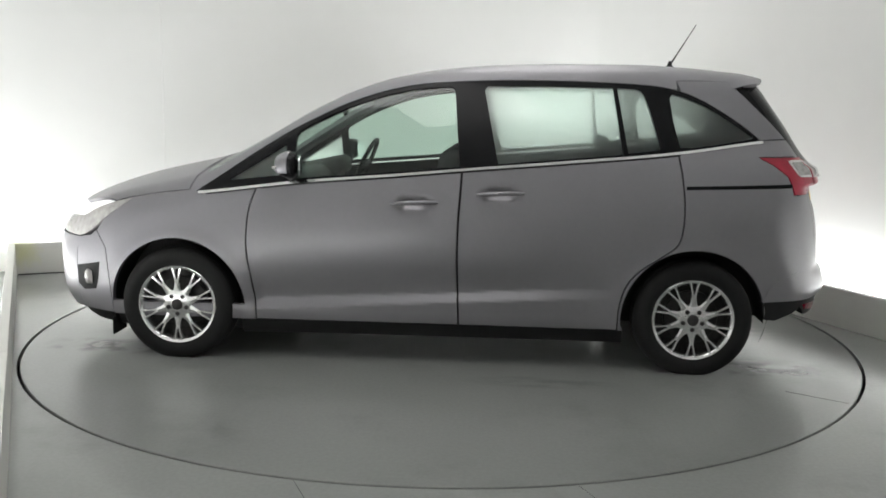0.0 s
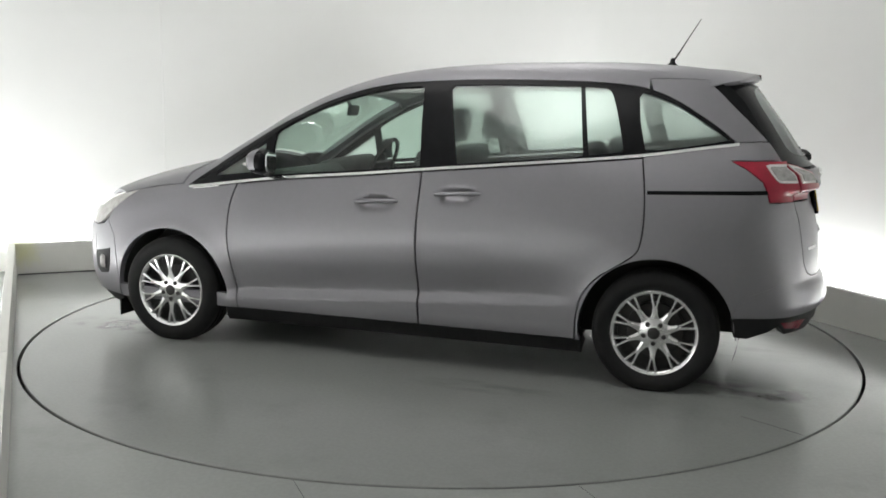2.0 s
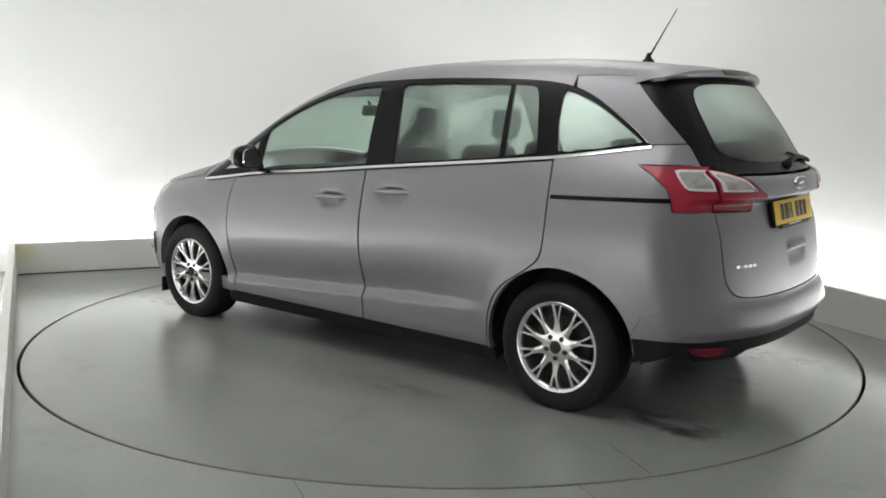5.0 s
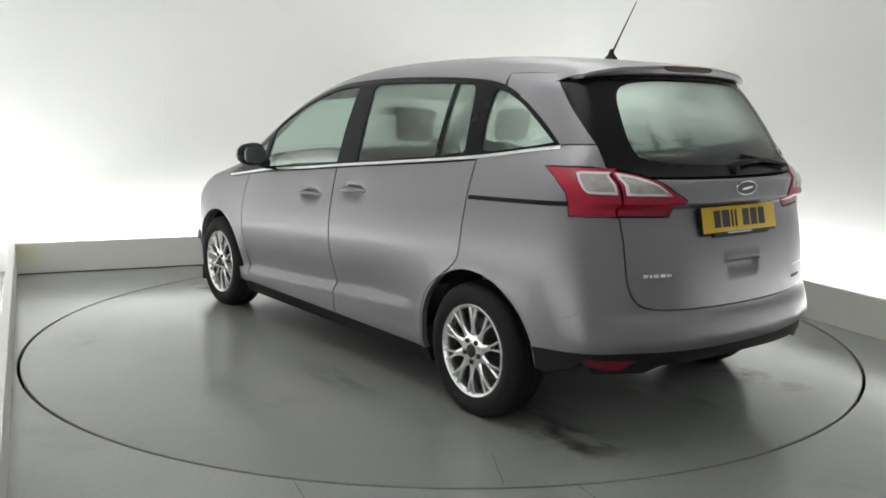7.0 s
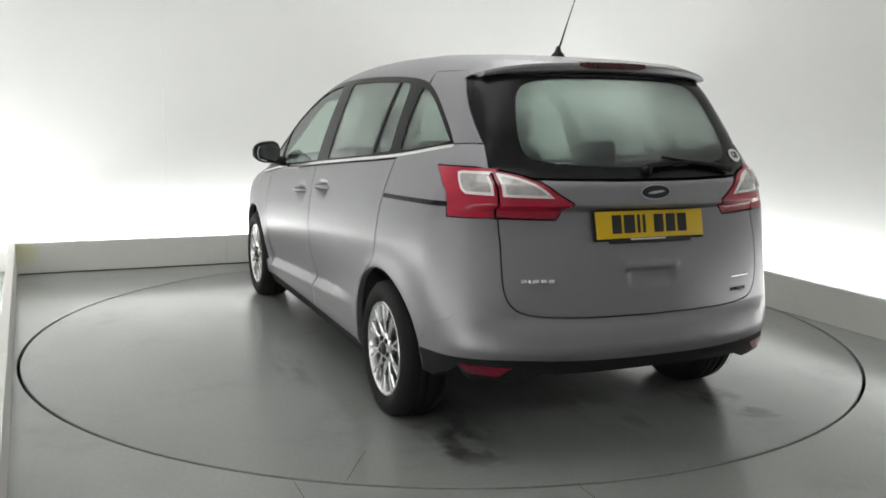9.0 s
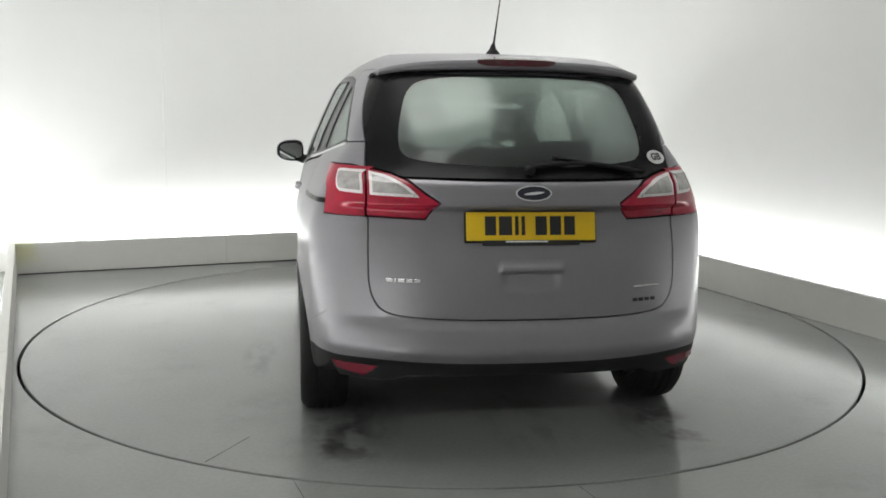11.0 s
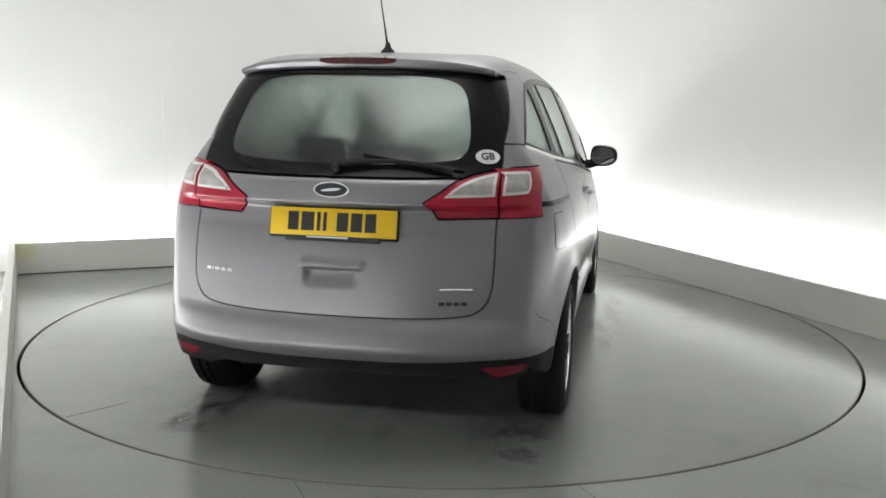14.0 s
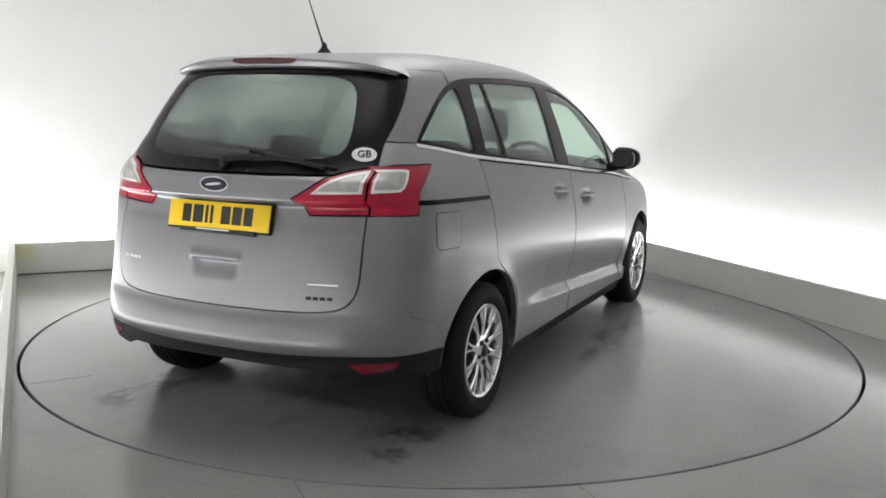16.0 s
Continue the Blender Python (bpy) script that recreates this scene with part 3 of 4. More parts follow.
def build_top():
    # roof between the side windows' upper edges, from screen to spoiler
    side = [p for p in DLO if -1.29 <= p[0] <= 0.56]
    e = meet("L", [p[0] for p in side], [p[1] for p in side])
    lft = [(float(a[0]), float(a[1])) for a in e]
    b = meet("L", [-1.29, -1.45, -1.60], [1.55, 1.552, 1.545])
    tail = [(float(a[0]), float(a[1])) for a in b] + [(-1.66, 0.575), (-1.70, 0.50)]
    half = lft + tail
    Skin().add("T", half + [(x, -y) for x, y in half[::-1]], inset=0.001, step=0.035, depth=0.02).part("roof", M_PAINT, car)
    # front pillars
    side = [p for p in DLO if 0.55 <= p[0] <= 1.285]
    e = meet("L", [p[0] for p in side], [p[1] for p in side])
    out = [(float(a[0]), float(a[1])) for a in e]
    inn = [(x - 0.01, y - 0.085) for x, y in out]
    for s in (1, -1):
        Skin().add("T", out + inn[::-1], inset=0.001, step=0.02, depth=0.03).part("front_pillar", M_PAINT, car, "", s)
    scr = [(x, y) for x, y in inn]
    Skin().add("T", scr + [(x, -y) for x, y in scr[::-1]], inset=0.002, lift=-0.003, depth=0.004).part("windscreen", M_GLASS, car, "clear laminated windscreen").visible_shadow = False
    # panel below the screen's corners
    for s in (1, -1):
        Skin().add("T", [(1.36, 0.855), (1.36, 0.60), (1.24, 0.60), (1.17, 0.76), (1.20, 0.848)], inset=0.0, step=0.02, lift=-0.007, depth=0.01).part("scuttle_panel", M_PAINT, car, "", s)
    # bonnet
    lid = curve([(1.33, 0.925), (1.5, 0.905), (1.70, 0.867), (1.755, 0.85)])
    e = meet("L", [p[0] for p in lid], [p[1] for p in lid])
    hl = [(float(a[0]), float(a[1])) for a in e] + [(1.90, 0.70), (2.02, 0.60), (2.10, 0.45), (2.15, 0.25), (2.16, 0.0)]
    Skin().add("T", hl + [(x, -y) for x, y in hl[::-1][1:]] + [(1.30, -0.70), (1.29, 0.0), (1.30, 0.70)], inset=0.003, depth=0.02).part("bonnet", M_PAINT, car)


def build_front():
    # bumper: sides then the front face
    s_line = [(1.775, 0.235), (1.778, 0.30), (1.788, 0.45), (1.803, 0.60), (1.863, 0.69), (1.90, 0.66), (1.98, 0.645), (2.0, 0.60), (2.01, 0.45), (2.0, 0.30), (1.97, 0.235)]
    fr = meet("L", [p[0] for p in s_line[6:]], [p[1] for p in s_line[6:]])
    fy = [(float(a[1]), float(a[2])) for a in fr]
    sk = Skin().add("L", s_line, inset=0.0, depth=0.02)
    sk.add("F", fy[:1] + fy[1:] + [(-y, z) for y, z in fy[::-1]], inset=0.0, depth=0.0)
    sk.part("front_bumper", M_PAINT, car, "", 2)
    # headlamps
    hp = curve([(1.655, 0.873), (1.755, 0.850), (1.87, 0.81), (1.97, 0.76)], 5) + [(2.0, 0.71), (2.0, 0.65)] + curve([(1.98, 0.65), (1.90, 0.685), (1.80, 0.765), (1.71, 0.832), (1.66, 0.870)], 5)
    fr = meet("L", [1.97, 2.0, 2.0], [0.76, 0.71, 0.65])
    fy = [(float(a[1]), float(a[2])) for a in fr]
    for s in (1, -1):
        sk = Skin().add("L", hp, inset=0.001, step=0.02, lift=0.003)
        sk.add("F", fy + [(0.50, 0.66), (0.52, 0.70), (0.58, 0.745)], inset=0.0, step=0.02)
        sk.part("headlamp", M_LENS, car, "clear swept-back headlamp", s)
    fog = [(2.01, 0.482), (1.845, 0.515), (1.862, 0.41), (1.88, 0.36), (1.965, 0.346), (2.01, 0.38)]
    for s in (1, -1):
        f = Skin().add("L", fog, inset=0.0, step=0.02, lift=0.004, depth=0.01).part("fog_lamp_surround", M_PLASTIC, car, "black fog lamp surround", s)
        bm = bmesh.new()
        p = meet("L", [1.935], [0.425], 0.008)[0]
        lathe(bm, [(0.001, 0.012), (0.03, 0.01), (0.042, 0.0), (0.046, -0.02)], 24, Matrix.Translation((p[0], s * p[1], p[2])) @ pose(0, 0, 0, 0, 0, -55 if s > 0 else -125))
        part("lamp", bm, M_LENS, f, "round fog lamp")
    # black lip under the bumper
    lip = [(1.77, 0.165), (1.772, 0.235), (1.985, 0.245), (1.97, 0.205), (1.90, 0.175)]
    for d in (1, -1):
        Skin().add("L", lip, inset=0.0, lift=-0.01, depth=0.04).part("front_lip", M_PLASTIC, car, "black plastic lip", d)


def build_rear():
    gate = [(0.0, 1.112), (0.25, 1.113), (0.49, 1.117), (0.472, 1.105), (0.418, 1.062), (0.362, 1.026), (0.412, 0.958), (0.630, 0.962)] + curve([(0.633, 0.80), (0.629, 0.70), (0.611, 0.638), (0.570, 0.598), (0.49, 0.580), (0.30, 0.572), (0.0, 0.570)], 5)
    Skin().add("B", gate + [(-y, z) for y, z in gate[::-1][1:-1]], inset=0.004, step=0.014, depth=0.03).part("tailgate", M_PAINT, car, "closed tailgate with moulded handle recess")
    # rear screen: black border and clear middle
    out = [(0.0, 1.535), (0.30, 1.535)] + GLASS_EDGE[::-1] + [(0.60, 1.149), (0.54, 1.136), (0.497, 1.121), (0.25, 1.119), (0.0, 1.118)]
    clear = curve([(0.0, 1.522), (0.24, 1.518), (0.39, 1.500), (0.455, 1.455), (0.487, 1.365), (0.503, 1.27), (0.490, 1.208), (0.42, 1.182), (0.20, 1.166), (0.0, 1.163)], 4)
    fo = out + [(-y, z) for y, z in out[::-1][1:-1]]
    fc = clear + [(-y, z) for y, z in clear[::-1][1:-1]]
    g = Skin().add("B", fo, [fc], inset=0.001, step=0.025, lift=-0.002, depth=0.01)
    upper = [p for p in EDGE_XZ if p[1] > 1.2475]
    g.add("L", upper + WRAP_XZ[::-1], inset=0.0, step=0.02, lift=-0.002, depth=0.01)
    flip = Skin().add("L", upper + WRAP_XZ[::-1], inset=0.0, step=0.02, lift=-0.002, depth=0.01)
    for v, n, t in zip(flip.v, flip.n, flip.f):
        g._put(v * (1, -1, 1), n * (1, -1, 1), (t - t.min())[:, ::-1])
    g = g.part("rear_screen", M_BLACK, car, "black-bordered rear window")
    seal = [p for p in EDGE_XZ if 1.17 < p[1] < 1.50]
    for d in (1, -1):
        Skin().add("L", [(x + 0.035 + 0.082 * max(0.0, (z - 1.2475) / 0.2875), z) for x, z in seal] + [(x - 0.004, z) for x, z in seal[::-1]], inset=0.0, step=0.02, lift=-0.013, depth=0.0).part("screen_seal", M_INNER, g, "", d)
    Skin().add("B", fc, inset=0.0, step=0.03, lift=-0.003, depth=0.0).part("pane", M_GLASSD, g, "tinted heated glass").visible_shadow = False
    for k in range(9):
        z = 1.20 + k * 0.031
        w = 0.44 if z < 1.40 else 0.40
        ys = np.linspace(-w, w, 24)
        p = meet("B", ys, np.full(24, z), -0.006)
        bm = bmesh.new()
        tube(bm, [tuple(a) for a in p], 0.0006, 4)
        part("heater_wire", bm, M_PLASTIC, g)
    # bumper: side pieces then the back face
    arc = [(-1.755, 0.40), (-1.762, 0.42), (-1.80, 0.5005), (-1.95, 0.5605), (-1.99, 0.6205)]
    xs = [(-1.99 + 0.015 * k / 14, 0.62 - 0.215 * k / 14) for k in range(15)]
    e = meet("L", [a[0] for a in xs], [a[1] for a in xs])
    ey = [(float(a[1]), float(a[2])) for a in e]
    sk = Skin().add("L", arc + list(xs[1:]), inset=0.0, step=0.02, depth=0.02)
    up = meet("L", [-1.99] * 18, [0.62 + 0.342 * k / 17 for k in range(18)])
    uy = [(float(a[1]), float(a[2])) for a in up]
    back = curve([(0.0, 0.568), (0.30, 0.570), (0.49, 0.578), (0.572, 0.596), (0.613, 0.637), (0.631, 0.70), (0.635, 0.80)], 5) + [(0.632, 0.957)] + uy[::-1] + ey[1:] + [(0.60, 0.41), (0.30, 0.40), (0.0, 0.40)]
    sk2 = Skin().add("B", back + [(-y, z) for y, z in back[::-1][1:-1]], inset=0.0, step=0.018, depth=0.02)
    sk2.part("rear_bumper", M_PAINT, car, "deep painted rear bumper")
    for d in (1, -1):
        sk.part("bumper_corner", M_PAINT, car, "", d)
    # black valance
    low = [(0.0, 0.398), (0.60, 0.407), (ey[-1][0], 0.403), (0.775, 0.365), (0.74, 0.318), (0.55, 0.318), (0.48, 0.345), (0.0, 0.352)]
    Skin().add("B", low + [(-y, z) for y, z in low[::-1][1:-1]], inset=0.0, step=0.025, depth=0.05).part("rear_valance", M_PLASTIC, car, "black plastic rear valance")
    for d in (1, -1):
        Skin().add("L", [(-1.752, 0.398), (-1.975, 0.403), (-1.972, 0.365), (-1.93, 0.335), (-1.83, 0.298), (-1.77, 0.305)], inset=0.0, step=0.02, depth=0.04).part("valance_corner", M_PLASTIC, car, "", d)
        Skin().add("B", [(0.595, 0.376), (0.775, 0.380), (0.752, 0.350), (0.65, 0.332)], inset=0.0, step=0.015, lift=0.005, depth=0.01).part("rear_reflector", M_REFLECTOR, car, "red bumper reflector", d)
    # tail lamps, each in an inner and an outer half
    inner = [(0.637, 1.150), (0.60, 1.145), (0.54, 1.132), (0.480, 1.108), (0.420, 1.063), (0.362, 1.026), (0.412, 0.958), (0.637, 0.964)]
    clear_in = curve([(0.626, 1.140), (0.565, 1.127), (0.515, 1.107), (0.474, 1.080), (0.440, 1.047)], 3) + [(0.626, 1.051)]
    for d in (1, -1):
        lamp = Skin().add("B", inner, inset=0.003, step=0.012, lift=0.003, depth=0.02).part("tail_lamp", M_RED, car, "red and clear tail lamp on the tailgate", d)
        Skin().add("B", clear_in, inset=0.0, step=0.010, lift=0.010, depth=0.010).part("lens_rim", M_CLEARRIM, lamp, "pale lens rim", d)
        Skin().add("B", clear_in, inset=0.011, step=0.010, lift=0.015, depth=0.008).part("clear_lens", M_LENS, lamp, "clear lens", d)
        Skin().add("B", [(0.630, 1.038), (0.398, 1.028), (0.424, 0.966), (0.630, 0.971)], inset=0.004, step=0.010, lift=0.0045, depth=0.003).part("lower_lens", M_RED, lamp, "red lens", d)
        def edge(lift, z0, z1, n=16):
            e = meet("L", [-1.965] * (n + 1), [z0 + (z1 - z0) * k / n for k in range(n + 1)], lift)
            return [(float(a[1]), float(a[2])) for a in e]
        sk = Skin().add("B", [(0.643, 1.150)] + edge(0.003, 1.155, 0.964) + [(0.643, 0.964)], inset=0.0, step=0.012, lift=0.003, depth=0.02)
        sk.add("L", [(-1.965, 1.155), (-1.88, 1.156), (-1.712, 1.155), (-1.79, 1.115), (-1.862, 1.060), (-1.884, 1.010), (-1.897, 0.966), (-1.965, 0.964)], inset=0.0, step=0.012, lift=0.003, depth=0.02)
        lamp = sk.part("tail_lamp", M_RED, car, "red and clear wraparound tail lamp", d)
        sk = Skin().add("B", [(0.653, 1.140)] + edge(0.009, 1.143, 1.055) + [(0.653, 1.053)], inset=0.0, step=0.010, lift=0.009, depth=0.004)
        sk.add("L", [(-1.965, 1.143), (-1.885, 1.144), (-1.868, 1.139), (-1.893, 1.105), (-1.922, 1.070), (-1.940, 1.057), (-1.965, 1.055)], inset=0.0, step=0.010, lift=0.009, depth=0.004)
        sk.part("lens_rim", M_CLEARRIM, lamp, "pale lens rim", d)
        sk = Skin().add("B", [(0.664, 1.130)] + edge(0.013, 1.133, 1.067) + [(0.664, 1.066)], inset=0.0, step=0.010, lift=0.013, depth=0.003)
        sk.add("L", [(-1.965, 1.133), (-1.893, 1.134), (-1.888, 1.128), (-1.908, 1.102), (-1.932, 1.073), (-1.945, 1.068), (-1.965, 1.067)], inset=0.0, step=0.010, lift=0.013, depth=0.003)
        sk.part("clear_lens", M_LENS, lamp, "clear lens", d)


def build_windows():
    low = belt_line(1.24, -1.715, 0.005)
    outer = [(1.285, 0.922)] + DLO[3:-1] + low[::-1]
    wf = curve([(0.73, 1.250), (0.63, 1.308), (0.47, 1.382), (0.28, 1.447), (0.10, 1.484), (-0.02, 1.496), (-0.085, 1.499)], 4) + [(-0.102, 1.485), (-0.107, 1.43), (-0.122, 1.26), (-0.142, 1.085)] + belt_line(-0.142, 0.73, 0.016)[1:] + [(0.745, 1.01), (0.745, 1.23)]
    wr = [(-0.345, 1.10), (-0.262, 1.485), (-0.278, 1.507), (-0.60, 1.512), (-0.945, 1.508), (-0.995, 1.162)] + belt_line(-0.995, -0.345, 0.015)[1:-1]
    wr2 = [(-1.025, 1.166), (-0.968, 1.507)] + curve([(-1.065, 1.503), (-1.10, 1.486), (-1.13, 1.42), (-1.165, 1.30), (-1.19, 1.20)], 4) + [(-1.18, 1.186)]
    wq = [(-1.298, 1.200), (-1.264, 1.33), (-1.248, 1.455), (-1.262, 1.478)] + curve([(-1.33, 1.462), (-1.445, 1.412), (-1.565, 1.338), (-1.645, 1.283), (-1.688, 1.253)], 4) + [(-1.63, 1.241), (-1.50, 1.219), (-1.36, 1.199)]
    ws = [(1.10, 0.985), (0.80, 1.175), (0.795, 1.02)]
    for d in (1, -1):
        fr = Skin().add("L", outer, [wf, wr, wr2, wq, ws], inset=0.001, step=0.025, lift=0.001, depth=0.02).part("window_surround", M_BLACK, car, "gloss black window pillars and seals", d)
        for w, m, l in ((wf, M_GLASS, "green tinted front door glass"), (wr, M_GLASSQ, "tinted sliding door glass"), (wr2, M_GLASSQ, "narrow fixed glass"), (wq, M_GLASSQ, "triangular rear quarter glass"), (ws, M_GLASSD, "small corner glass")):
            Skin().add("L", w, inset=-0.002, step=0.035, lift=-0.004, depth=0.0).part("pane", m, fr, l, d).visible_shadow = False
        Skin().add("L", belt_line(1.275, -1.74, -0.010, 60) + belt_line(1.275, -1.74, 0.005, 60)[::-1], inset=0.0005, step=0.02, lift=0.006, depth=0.008).part("chrome_strip", M_CHROME, car, "bright chrome strip under the side windows", d)


def build_side_details():
    for d in (1, -1):
        # slide rail channel
        Skin().add("L", [(-1.325, 0.985), (-1.325, 1.003), (-1.60, 1.012), (-1.885, 1.022), (-1.885, 1.002), (-1.60, 0.994)], inset=0.0, step=0.02, lift=0.002, depth=0.01).part("slide_rail", M_BLACK, car, "black rail slot for the sliding door", d)
        # sills
        Skin().add("L", [(1.04, 0.222), (-1.03, 0.222), (-1.03, 0.15), (1.04, 0.145)], inset=0.0, lift=-0.012, step=0.03, depth=0.10).part("side_sill", M_PLASTIC, car, "black plastic sill", d)
        for x0, zz in HANDLES:
            bm = bmesh.new()
            ends = meet("L", [x0 + 0.125, x0 - 0.125], [zz - 0.005, zz + 0.005])
            pts = []
            for k in range(11):
                t = k / 10
                a, b = ends[0], ends[1]
                y = float(a[1] + (b[1] - a[1]) * t) - 0.004 + 0.026 * math.sin(math.pi * t) ** 0.5
                pts.append((x0 + 0.125 - 0.25 * t, d * y, zz + 0.012 * (t - 0.5) + 0.005 * math.sin(math.pi * t)))
            tube(bm, pts, [0.007, 0.010] + [0.0115] * 7 + [0.010, 0.007], 10)
            part("door_handle", bm, M_PAINT, car, "body-coloured grip handle over a dished recess")
        # door mirrors
        bm = bmesh.new()
        r = bmesh.ops.create_uvsphere(bm, u_segments=28, v_segments=18, radius=1.0)
        for v in r["verts"]:
            c = v.co
            back = -0.035 if c.x < 0 else 0.085
            sq = lambda t: math.copysign(abs(t) ** 0.72, t)
            v.co = Vector((c.x * 1.0 * abs(back), sq(c.y) * 0.090, sq(c.z) * 0.070 * (1.0 - 0.15 * c.y * d)))
        bmesh.ops.transform(bm, matrix=Matrix.Translation((0.735, d * 0.955, 1.078)) @ pose(0, 0, 0, 0, 0, 8 * d), verts=bm.verts)
        mir = part("door_mirror", bm, M_BLACK, car, "black door mirror with painted cap")
        bm = bmesh.new()
        r = bmesh.ops.create_uvsphere(bm, u_segments=28, v_segments=18, radius=1.0)
        bmesh.ops.delete(bm, geom=[v for v in bm.verts if v.co.x < 0.02 or v.co.z < -0.6], context="VERTS")
        for v in bm.verts:
            c = v.co
            sq = lambda t: math.copysign(abs(t) ** 0.72, t)
            v.co = Vector((c.x * 0.089, sq(c.y) * 0.094, sq(c.z) * 0.073 * (1.0 - 0.15 * c.y * d)))
        bmesh.ops.transform(bm, matrix=Matrix.Translation((0.735, d * 0.955, 1.078)) @ pose(0, 0, 0, 0, 0, 8 * d), verts=bm.verts)
        part("cap", bm, M_PAINT, mir, "silver mauve cap")
        bm = bmesh.new()
        n = 28
        prism(bm, [(0.076 * math.copysign(abs(math.cos(2 * math.pi * k / n)) ** 0.7, math.cos(2 * math.pi * k / n)), 0.055 * math.copysign(abs(math.sin(2 * math.pi * k / n)) ** 0.7, math.sin(2 * math.pi * k / n))) for k in range(n)], 0.006,
              Matrix.Translation((0.692, d * 0.953, 1.078)) @ pose(0, 0, 0, 90, 0, -90 + 8 * d))
        part("mirror_glass", bm, M_MIRROR, mir, "mirror glass", smooth=False)
        bm = bmesh.new()
        tube(bm, [(0.765, d * 0.84, 1.015), (0.75, d * 0.90, 1.03), (0.74, d * 0.95, 1.055)], [0.035, 0.028, 0.03], 12)
        part("mirror_arm", bm, M_PLASTIC, mir, "black arm")
        bm = bmesh.new()
        box(bm, (0.02, 0.07, 0.016), Matrix.Translation((0.803, d * 0.995, 1.068)) @ pose(0, 0, 0, 0, 0, -20 * d), 0.006, 2)
        part("indicator", bm, M_CLEAR, mir, "clear indicator lens")
    # fuel flap on the other flank
    o = [(-1.645, 0.962), (-1.805, 0.968), (-1.822, 0.95), (-1.832, 0.835), (-1.81, 0.815), (-1.67, 0.81), (-1.655, 0.828), (-1.632, 0.945)]
    fl = Skin().add("L", o, inset=0.0, step=0.02, lift=0.0006, depth=0.0).part("fuel_flap_gap", M_INNER, car, "fine dark gap round the fuel flap", -1)
    Skin().add("L", o, inset=0.0035, step=0.02, lift=0.0014, depth=0.002).part("fuel_flap", M_PAINT, fl, "", -1)


def build_spoiler():
    bm = bmesh.new()
    ny, rows = 33, []
    for i in range(ny):
        y = -0.565 + 1.13 * i / (ny - 1)
        t = abs(y) / 0.565
        x0, x1 = -1.58, -1.825 + 0.075 * t * t + 0.03 * t ** 8
        xs = np.linspace(x0, x1, 9)
        top = []
        zr = float(meet("T", [x0], [y * 1.06])[0][2])
        z1 = 1.586 - 0.022 * t * t - 0.022 * t ** 6
        for k, x in enumerate(xs):
            u = k / 8
            top.append((x, y * (1.06 - 0.06 * u), zr + (z1 - zr) * u + 0.006 * math.sin(math.pi * u) + 0.001))
        th = 0.036 * (1 - 0.45 * t ** 4)
        bot = [(x1 - 0.004, y, z1 - 0.010), (x1 + 0.004, y, z1 - th * 0.8), (x1 + 0.02, y, z1 - th), (x1 + 0.06, y, z1 - th - 0.003), (float(meet("B", [y], [1.528])[0][0]) - 0.004, y, 1.528), (-1.65, y * 1.05, 1.528)]
        rows.append([bm.verts.new(p) for p in top + bot])
    for a, b in zip(rows, rows[1:]):
        n = len(a)
        for k in range(n):
            bm.faces.new((a[k], a[(k + 1) % n], b[(k + 1) % n], b[k]))
    bm.faces.new(rows[0])
    bm.faces.new(rows[-1][::-1])
    bmesh.ops.recalc_face_normals(bm, faces=bm.faces)
    sp = part("spoiler", bm, M_PAINT, car, "roof spoiler over the rear window")
    bm = bmesh.new()
    n, prof = 16, []
    for i in range(n + 1):
        y = -0.165 + 0.33 * i / n
        t = abs(y) / 0.58
        x1 = -1.825 + 0.075 * t * t
        z1 = 1.586 - 0.022 * t * t
        e = 1 - 0.5 * (abs(y) / 0.165) ** 6
        prof.append([bm.verts.new(p) for p in ((x1 + 0.05, y, z1 + 0.012 * e + 0.003), (x1 - 0.006, y, z1 + 0.004 * e), (x1 - 0.010, y, z1 - 0.022 * e), (x1 + 0.01, y, z1 - 0.026 * e), (x1 + 0.05, y, z1 - 0.02))])
    for a, b in zip(prof, prof[1:]):
        for k in range(5):
            bm.faces.new((a[k], a[(k + 1) % 5], b[(k + 1) % 5], b[k]))
    bm.faces.new(prof[0])
    bm.faces.new(prof[-1][::-1])
    bmesh.ops.recalc_face_normals(bm, faces=bm.faces)
    part("brake_light", bm, M_REDDARK, sp, "dark red high brake light")
    # aerial
    bm = bmesh.new()
    z0 = float(meet("T", [-1.35], [0.0])[0][2])
    lathe(bm, [(0.034, -0.004), (0.030, 0.008), (0.016, 0.022), (0.009, 0.045), (0.001, 0.05)], 20, pose(-1.35, 0, z0, 90, 0, 0))
    a = part("aerial_base", bm, M_PLASTIC, car, "black aerial base")
    bm = bmesh.new()
    tube(bm, [(-1.35, 0, z0 + 0.02), (-1.38, 0, z0 + 0.07), (-1.43, 0, z0 + 0.155), (-1.495, 0, z0 + 0.262)], [0.006, 0.0045, 0.003, 0.0022], 8)
    part("aerial_rod", bm, M_PLASTIC, a, "thin black rod")
    # rear wiper
    bm = bmesh.new()
    ps = meet("B", np.linspace(0.0, -0.46, 12), np.linspace(1.165, 1.148, 12) + 0.022 * np.sin(np.linspace(0, math.pi, 12)), 0.022)
    tube(bm, [tuple(p) for p in ps], [0.012] * 4 + [0.009] * 8, 8)
    w = part("rear_wiper", bm, M_PLASTIC, car, "black rear wiper at rest")
    bm = bmesh.new()
    p0 = meet("B", [0.0], [1.150], 0.012)[0]
    lathe(bm, [(0.001, 0.014), (0.015, 0.012), (0.021, 0.0), (0.022, -0.02)], 24, Matrix.Translation(p0) @ pose(0, 0, 0, 0, 0, 90))
    part("pivot_cap", bm, M_PLASTIC, w)
    bm = bmesh.new()
